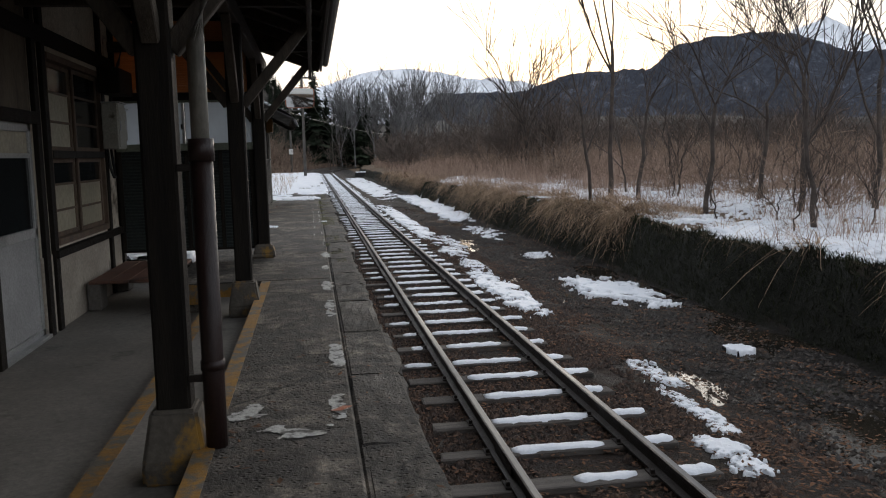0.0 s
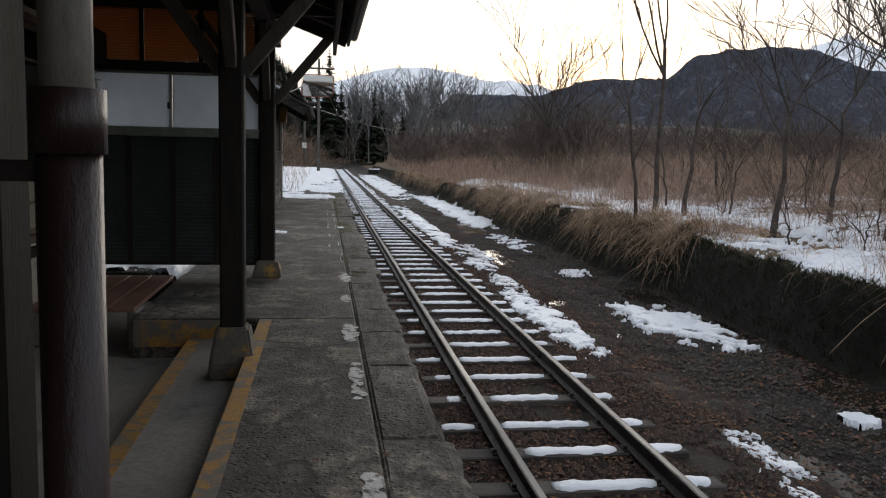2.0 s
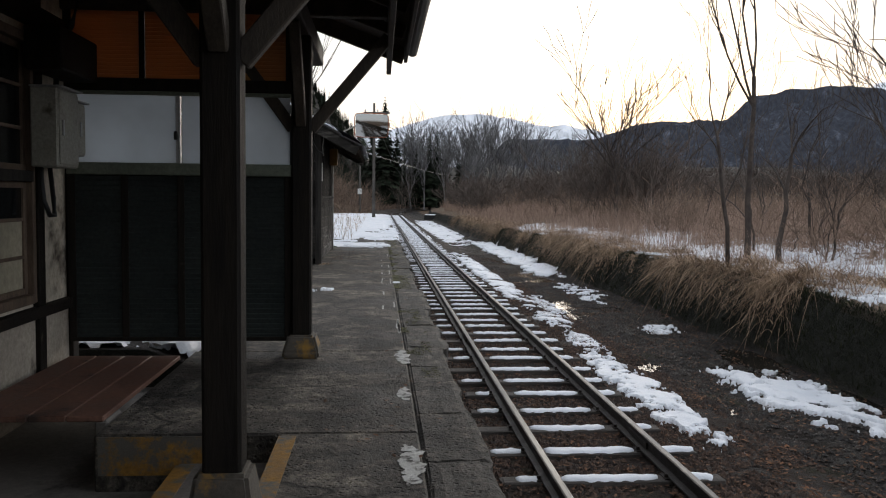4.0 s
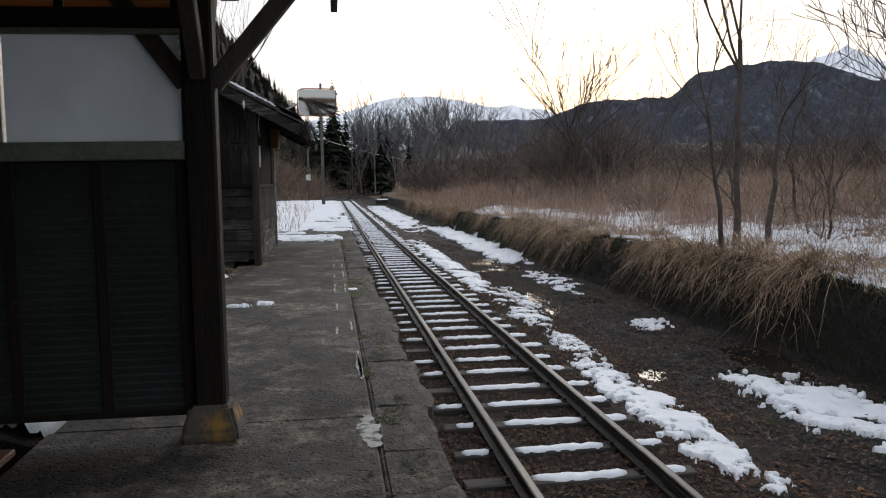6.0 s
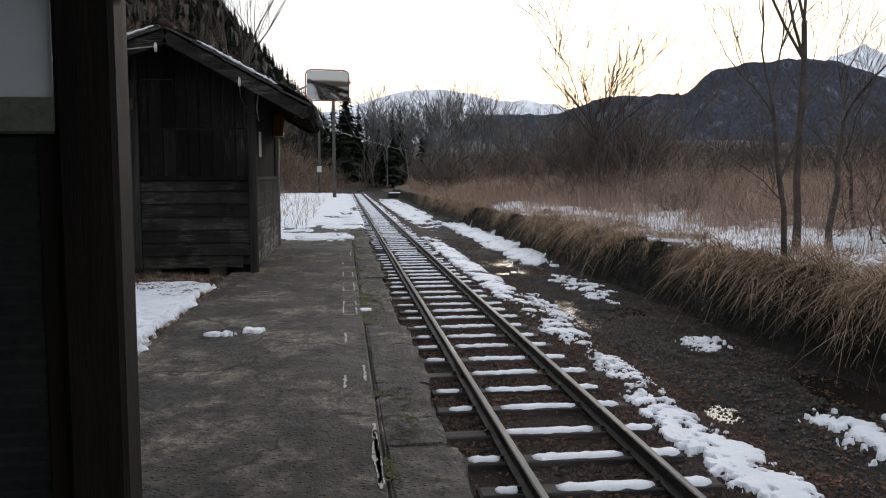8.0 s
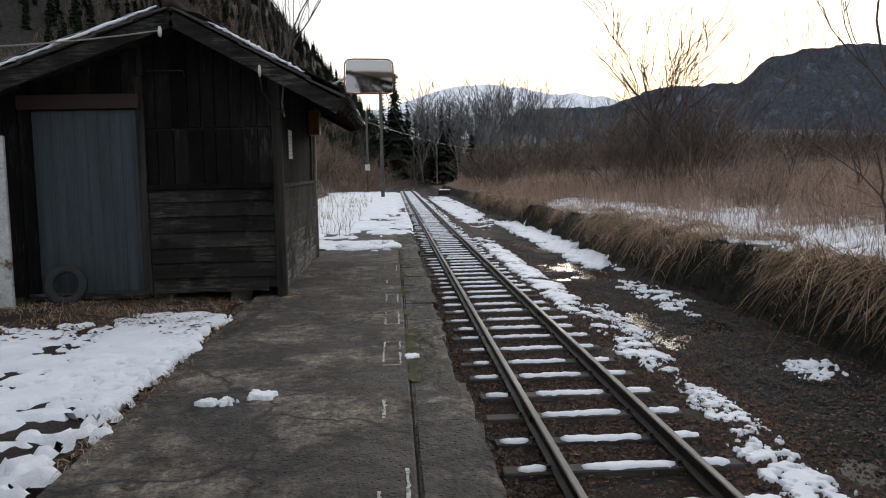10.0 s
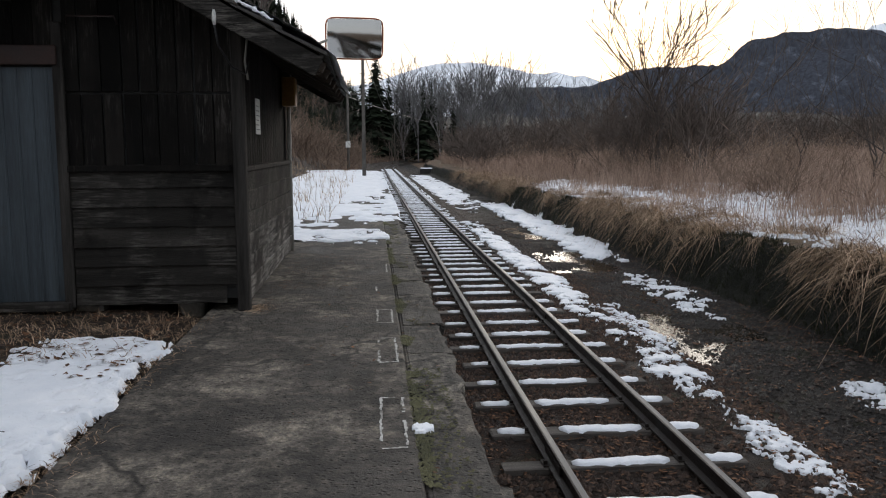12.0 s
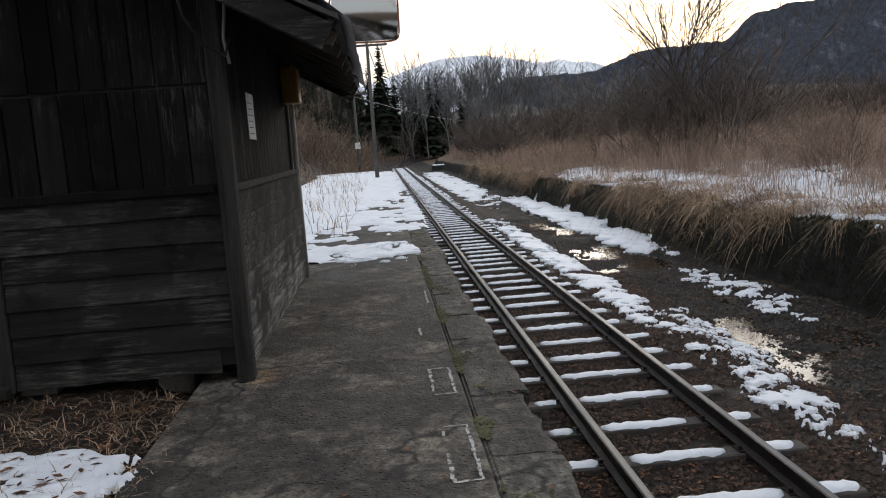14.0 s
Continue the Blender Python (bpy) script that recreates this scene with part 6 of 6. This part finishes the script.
def bare_tree(x, y, height, seed, label, lean=(0, 0), r=0.06, trunk=0.45, depth=4, spread=0.55, kids=(2, 3), up=0.25, z=None, name="bare_tree", group="bare trees in the field", thin=0.004):
    rng = random.Random(seed)
    z = float(land(x, y)) - 0.05 if z is None else z
    t = root(name, (x, y, z), label, "tree", group)
    top = Vector((x + lean[0], y + lean[1], z + height * trunk))
    base = Vector((x, y, z))
    pts = [base.lerp(top, k / 6) + Vector((rng.gauss(0, 0.03), rng.gauss(0, 0.03), 0)) * (k > 0) for k in range(7)]
    rad = [r * (1.25 if k == 0 else 1 - 0.35 * k / 6) for k in range(7)]
    v, f = tube_data(pts, rad, 8, cap=False)
    part("trunk", mesh_from("trunk", v, f, M_BARK, smooth=True), t)
    verts, faces = [], []
    for k in range(rng.randint(3, 4)):
        a = rng.uniform(0, 6.28)
        i = 6 if k < 2 else rng.randint(3, 5)
        d = Vector((math.cos(a) * spread, math.sin(a) * spread, 1)).normalized()
        grow(rng, verts, faces, pts[i].copy(), d, height * (1 - trunk) * rng.uniform(0.45, 0.65), rad[i] * 0.6, depth - 1, spread, 5, up, kids, thin)
    part("crown", mesh_from("crown", verts, faces, M_BARK), t, "bare leafless branches")
    return t


bare_tree(7.75, 22.7, 9.5, 1, "slender bare tree with a high fork in dead grass", (0.12, 0.2), 0.075, 0.46, 4, 0.34)
bare_tree(6.6, 21.0, 5.6, 2, "slender bare tree on the snowy bank", (-0.25, 0.1), 0.05, 0.5, 4, 0.4)
bare_tree(8.9, 23.5, 5.2, 3, "bare tree with spreading twigs in dead grass", (0.3, 0.2), 0.07, 0.5, 4, 0.7)
bare_tree(8.0, 17.4, 6.2, 4, "bare thin tree with tangled twigs in snow", (0.25, 0.1), 0.06, 0.4, 4, 0.5, (3, 4), thin=0.007)
bare_tree(9.4, 16.0, 7.0, 5, "bare thin tree with tangled twigs in snow", (0.1, 0.1), 0.065, 0.4, 4, 0.5, (3, 4), thin=0.007)
bare_tree(8.2, 13.6, 5.8, 6, "bare thin tree with tangled twigs in snow", (-0.1, 0.2), 0.05, 0.4, 4, 0.55, (3, 4), thin=0.007)
bare_tree(10.2, 19.0, 6.0, 7, "bare thin tree with tangled twigs in snow", (0.2, 0.0), 0.06, 0.4, 4, 0.6, (3, 4), thin=0.007)
bare_tree(9.3, 12.5, 6.5, 8, "bare thin tree with tangled twigs in snow", (0.0, 0.2), 0.06, 0.35, 4, 0.55, (3, 4), thin=0.007)
bare_tree(11.6, 47.0, 9.0, 9, "dense bare bushy tree above the reeds", (0.1, 0), 0.16, 0.22, 4, 0.42, (3, 4), thin=0.016)
bare_tree(10.4, 15.0, 7.5, 10, "bare thin tree with tangled twigs in snow", (0.2, 0.2), 0.06, 0.4, 4, 0.5, (3, 4), thin=0.007)
rng_t = random.Random(31)
for k in range(16):
    yy = rng_t.uniform(22, 60)
    xx = 8.5 + rng_t.uniform(0, 0.45 * yy)
    bare_tree(xx, yy, rng_t.uniform(2.8, 6.0), 40 + k, "bare shrubby tree among the reeds", (rng_t.uniform(-0.3, 0.3), 0), rng_t.uniform(0.03, 0.06), 0.3, 4, 0.6)
for k in range(30):
    yy = rng_t.uniform(11, 26)
    xx = 7.6 + rng_t.uniform(0, 0.4 * (yy - 4))
    bare_tree(xx, yy, rng_t.uniform(1.4, 3.6), 80 + k, "thin bare sapling in snowy dead grass", (rng_t.uniform(-0.2, 0.2), 0), 0.02, 0.35, 3, 0.5, name="sapling", group="saplings in the field")


def far_trees(name, spots, seed, mat, label, depth=3, spread=0.5, r=0.09, trunk=0.3, sides=3, thin=0.0):
    rng = random.Random(seed)
    verts, faces = [], []
    for x, y, h in spots:
        z = float(land(x, y)) - 0.2
        p = Vector((x, y, z))
        t0 = trunk * rng.uniform(0.7, 1.2)
        q = p + Vector((rng.gauss(0, 0.03) * h, 0, h * t0))
        v, f = tube_data([p, q], [r * h / 8, r * h / 10], sides, cap=False)
        o = len(verts)
        verts.extend(v)
        faces.extend([tuple(i + o for i in g) for g in f])
        for k in range(4):
            a = rng.uniform(0, 6.28)
            s = p.lerp(q, rng.uniform(0.5, 1))
            grow(rng, verts, faces, s, Vector((math.cos(a) * spread, math.sin(a) * spread, 1)).normalized(), h * (1 - t0) * rng.uniform(0.4, 0.6), r * h / 14, depth - 1, spread, 3, 0.14, (2, 3), thin)
    return thing(name, mesh_from(name, verts, faces, mat), label, "trees", kind="stuff")


rng_f = random.Random(8)
# thicket at the field's far side
spots = []
for k in range(430):
    yy = rng_f.uniform(80, 165)
    az = math.radians(rng_f.uniform(5, 44))
    h = (yy * math.tan(math.radians(rng_f.uniform(1.0, 2.3 if az < 0.2 else 3.2)))) + 1.7
    xx = max(-0.6 + yy * math.tan(az), 9.0 + float(bend(yy)))
    spots.append((xx, yy, min(h, 11.5)))
far_trees("far_thicket", spots, 1, M_FARWOOD, "far thicket of bare brown shrubs and trees", 4, 0.85, 0.07, 0.12, 3, 0.022)
spots = []
for k in range(190):
    yy = rng_f.uniform(14, 75)
    xx = 8.8 + rng_f.uniform(0, 1) ** 1.3 * 0.62 * yy
    spots.append((xx, yy, rng_f.uniform(0.8, 2.0) + 0.02 * yy))
far_trees("field_shrubs", spots, 7, M_BRUSH, "tangled bare brown shrubs in the field", 4, 0.75, 0.03, 0.12, 3, 0.005)
spots = [(rng_f.gauss(12.6, 1.7), rng_f.gauss(49, 3.0), rng_f.uniform(4.2, 6.4)) for k in range(20)]
far_trees("dense_bush", spots, 11, M_FARWOOD, "dense dark mound of bare bushes above the reeds", 4, 0.6, 0.05, 0.15, 3, 0.014)
# pale tall bare trees ahead
spots = []
for k in range(95):
    yy = rng_f.uniform(165, 225)
    deg = rng_f.uniform(1.5, 15)
    xx = -0.6 + yy * math.tan(math.radians(deg))
    high = yy * math.tan(math.radians(rng_f.uniform(3.9, 5.9) - 0.25 * max(0, deg - 8.5))) + 1.3 - float(land(xx, yy))
    spots.append((xx, yy, max(7.0, high)))
far_trees("far_bare_trees", spots, 2, M_PALEBARK, "far stand of tall pale bare trees", 4, 0.26, 0.07, 0.4, 3, 0.032)
# brush on the hillside ahead
spots = []
for k in range(420):
    yy = rng_f.uniform(30, 150)
    xx = rng_f.uniform(-30, -2.6) + float(bend(yy))
    if yy < 62 and xx > -5.6:
        continue
    spots.append((xx, yy, rng_f.uniform(1.2, 3.2) * (1 if yy < 60 else 1.25)))
far_trees("hillside_brush", spots, 3, M_BRUSH, "dense leafless brown brush on the slope", 4, 0.8, 0.05, 0.1, 3, 0.012)
x, y = scatter(30000, 69, -40, -1.8, 62, 190, 0.1, 0.30, 1.0)
x = x + bend(y)
blades("hillside_grass", x, y, land(x, y) - 0.05, rng.uniform(0.5, 1.5, len(x)), rng.uniform(0.2, 0.9, len(x)), 0.06, 12, M_BRUSH, "dead brown undergrowth on the slope", 0.8, 2)


def conifer_data(rng, x, y, z, h, verts, faces):
    n = int(16 + h * 2.6)
    rmax = h * rng.uniform(0.14, 0.2)
    for k in range(n):
        t = (k + 0.5) / n
        zz = z + h * (0.08 + 0.92 * t)
        rr = rmax * (1 - t) ** 0.85 * rng.uniform(0.55, 1.2) + 0.05
        m = 7
        a0 = rng.uniform(0, 6.28)
        for j in range(m):
            a = a0 + 6.283 * j / m + rng.uniform(-0.25, 0.25)
            l = rr * rng.uniform(0.6, 1.2)
            c, s = math.cos(a), math.sin(a)
            w = 0.32 * l + 0.04
            o = len(verts)
            verts += [(x, y, zz + 0.12 * l), (x + c * l * 0.6 - s * w, y + s * l * 0.6 + c * w, zz - 0.12 * l), (x + c * l, y + s * l, zz - 0.28 * l), (x + c * l * 0.6 + s * w, y + s * l * 0.6 - c * w, zz - 0.12 * l)]
            faces += [(o, o + 1, o + 2), (o, o + 2, o + 3)]


def conifer(x, y, h, seed):
    rng = random.Random(seed)
    z = float(land(x, y)) - 0.3
    t = root("conifer", (x, y, z), "dark green conifer at the wood's edge", "tree", "conifers ahead")
    part("trunk", tube("trunk", [(x, y, z), (x, y, z + h * 0.95)], [h * 0.015 + 0.05, 0.02], M_BARK, 6), t)
    v, f = [], []
    conifer_data(rng, x, y, z, h, v, f)
    part("crown", mesh_from("crown", v, f, M_CONIFER), t, "dark green needles")


CONIFER_TOPS = ((0.3, 7.2), (-0.5, 5.9), (1.1, 5.0), (2.1, 5.3), (2.7, 4.3), (3.3, 4.9), (3.8, 5.1), (4.3, 4.3), (1.6, 4.2), (-1.3, 4.8), (-2.2, 5.2), (5.2, 3.4), (0.7, 4.4), (-3.1, 4.4), (6.4, 3.2), (2.4, 3.6), (-0.1, 4.6), (3.0, 3.5))
for k, (deg, tip) in enumerate(CONIFER_TOPS):
    yy = rng_f.uniform(168, 205)
    xx = -0.7 + yy * math.tan(math.radians(deg))
    conifer(xx, yy, 1.3 + (yy - 10) * math.tan(math.radians(tip)) - float(land(xx, yy)) + 0.3, 300 + k)
# wooded hill on the west side
v, f = [], []
rr_ = random.Random(17)
for k in range(1800):
    yy = rr_.uniform(105, 235)
    xx = -4 - 75 * rr_.random() ** 1.4
    conifer_data(rr_, xx, yy, float(land(xx, yy)) - 0.6, rr_.uniform(2.4, 5.2), v, f)
thing("hill_wood", mesh_from("hill_wood", v, f, M_CONIFER), "dark wooded hillside of conifers", "trees", kind="stuff")
spots = [(rr_.uniform(-70, 6), rr_.uniform(118, 200), rr_.uniform(5, 9)) for k in range(200)]
far_trees("hill_bare_trees", spots, 5, M_FARWOOD, "bare trees on the wooded hillside", 3, 0.4, 0.06, 0.35)
bare_tree(-3.4, 31.0, 8.5, 90, "tall thin bare tree behind the hut", (0.1, 0), 0.07, 0.4, 4, 0.22, (2, 3), 0.4, group="bare trees behind the hut")
bare_tree(-5.0, 33.0, 8.0, 91, "tall thin bare tree behind the hut", (0.2, 0), 0.06, 0.4, 4, 0.22, (2, 3), 0.4, group="bare trees behind the hut")

# ---- poles, wires and things along the line ----
def utility_pole(x, y, h, label, sign=False, arm=True):
    z = max(float(land(x, y)), 0.0 if y < 61 else -5) - 0.1
    p = root("utility_pole", (x, y, z), label, "utility pole", "utility poles")
    part("pole", tube("pole", [(x, y, z), (x, y, z + h / 2), (x, y, z + h)], [0.10, 0.085, 0.065], M_POLE, 10), p)
    if arm:
        part("crossarm", box("crossarm", (x - 0.6, y - 0.05, z + h - 0.6), (x + 0.9, y + 0.05, z + h - 0.5), M_POLE, 0.01), p)
        for q in (-0.5, 0.2, 0.8):
            part("insulator", tube("insulator", [(x + q, y, z + h - 0.5), (x + q, y, z + h - 0.42), (x + q, y, z + h - 0.36)], [0.03, 0.05, 0.03], M_PORCELAIN, 8), p)
    if sign:
        part("sign", box("sign", (x - 0.16, y - 0.16, 1.4), (x + 0.16, y - 0.135, 1.8), M_PAPER, 0.004), p, "small white sign plate")


utility_pole(-1.02, 52.0, 6.6, "grey wooden utility pole beside the far platform")
utility_pole(-2.15, 66.0, 6.2, "grey utility pole with a small white sign", True)
utility_pole(3.5, 165.0, 10.6, "far grey utility pole by the curve")
for k, (a, b, d) in enumerate((((-1.0, 52, 5.9), (3.2, 165, 8.8), 1.6), ((-0.4, 52, 5.9), (3.9, 165, 8.8), 1.8), ((3.2, 165, 8.4), (60, 190, 7.2), 1.6), ((3.5, 165, 6.0), (60, 190, 5.6), 1.6), ((-2.1, 66, 4.6), (20, 180, 5.8), 0.8))):
    thing("overhead_wire", tube("overhead_wire", sag(a, b, d), 0.02, M_BLACK, 5), "thin dark overhead wire", "wire", "overhead wires")
def track_box(x, y, z):
    r = root("relay_box", (x, y, z), "low dark box with snow on top beside the far track", "box")
    part("case", box("case", (x - 1.1, y - 0.5, z), (x + 1.1, y + 0.5, z + 0.55), M_BLACK, 0.02), r)
    part("snow_cap", snow_cap(x - 1.0, x + 1.0, y - 0.45, y + 0.45, z + 0.548, 5, 0.12), r, "old white snow")


track_box(5.7, 104.0, float(land(5.7, 104)) - 0.02)

# far red-roofed house beyond the reeds
def far_house(x, y, w, d, h):
    z = float(land(x, y)) - 0.2
    r = root("far_house", (x, y, z), "small far house with a faded roof beyond the reeds", "house")
    part("wall", box("wall", (x - w / 2, y - d / 2, z), (x + w / 2, y + d / 2, z + h), M_PLASTER, 0), r)
    bm = bmesh.new()
    vs = [bm.verts.new(p) for p in ((x - w / 2 - 0.5, y - d / 2 - 0.5, z + h), (x + w / 2 + 0.5, y - d / 2 - 0.5, z + h), (x + w / 2 + 0.5, y + d / 2 + 0.5, z + h), (x - w / 2 - 0.5, y + d / 2 + 0.5, z + h), (x - w / 2 - 0.5, y, z + h + 1.3), (x + w / 2 + 0.5, y, z + h + 1.3))]
    for q in ((0, 1, 5, 4), (2, 3, 4, 5), (0, 4, 3), (1, 2, 5), (3, 2, 1, 0)):
        bm.faces.new([vs[i] for i in q])
    part("roof", from_bm("roof", bm, M_RUST), r, "faded red roof")
    for k in range(2):
        part("window", box("window", (x - w / 4 + k * w / 2 - 0.6, y - d / 2 - 0.03, z + 0.9), (x - w / 4 + k * w / 2 + 0.6, y - d / 2 + 0.02, z + 2.0), M_DARKGLASS, 0), r)


far_house(70, 150, 8, 6, 2.8)


# ---- mountains ----
def range_mesh(name, dist, depth, crest, az0, az1, mat, label, seed, rough, steps=220, rows=26, fur=0.0):
    """A ridge seen across the valley, crest given as an angle of height by bearing."""
    az = np.radians(np.linspace(az0, az1, steps))
    t = np.linspace(0, 1, rows)
    A, T = np.meshgrid(az, t)
    R = dist + depth * T
    n = fbm(np.degrees(A) * 0.9 + seed, T * 5 + seed, seed, 6) - 0.5
    n2 = fbm(np.degrees(A) * 7, T * 30, seed + 20, 3) - 0.5
    el = crest(np.degrees(A))
    H = dist * np.tan(np.radians(el)) * (1 + rough * n)
    Z = -30 + (H + 30) * np.sin(np.clip(T * 1.25, 0, 1) * math.pi / 2) ** 0.9 * np.where(T > 0.8, 1 + (R / dist - 1) * 0.9, 1) + n * H * 0.25 * np.sin(T * math.pi) + fur * n2
    P = np.stack([R * np.sin(A), R * np.cos(A), Z], -1).reshape(-1, 3)
    i = np.arange(P.shape[0]).reshape(A.shape)
    q = np.stack([i[:-1, :-1], i[:-1, 1:], i[1:, 1:], i[1:, :-1]], -1).reshape(-1, 4)
    return thing(name, mesh_from(name, P, q, mat, smooth=True), label, "mountain", kind="structure")


def hump(a, c, w, h):
    return h * np.exp(-((a - c) / w) ** 2)


# Both ranges carry their distance haze in the material colour.
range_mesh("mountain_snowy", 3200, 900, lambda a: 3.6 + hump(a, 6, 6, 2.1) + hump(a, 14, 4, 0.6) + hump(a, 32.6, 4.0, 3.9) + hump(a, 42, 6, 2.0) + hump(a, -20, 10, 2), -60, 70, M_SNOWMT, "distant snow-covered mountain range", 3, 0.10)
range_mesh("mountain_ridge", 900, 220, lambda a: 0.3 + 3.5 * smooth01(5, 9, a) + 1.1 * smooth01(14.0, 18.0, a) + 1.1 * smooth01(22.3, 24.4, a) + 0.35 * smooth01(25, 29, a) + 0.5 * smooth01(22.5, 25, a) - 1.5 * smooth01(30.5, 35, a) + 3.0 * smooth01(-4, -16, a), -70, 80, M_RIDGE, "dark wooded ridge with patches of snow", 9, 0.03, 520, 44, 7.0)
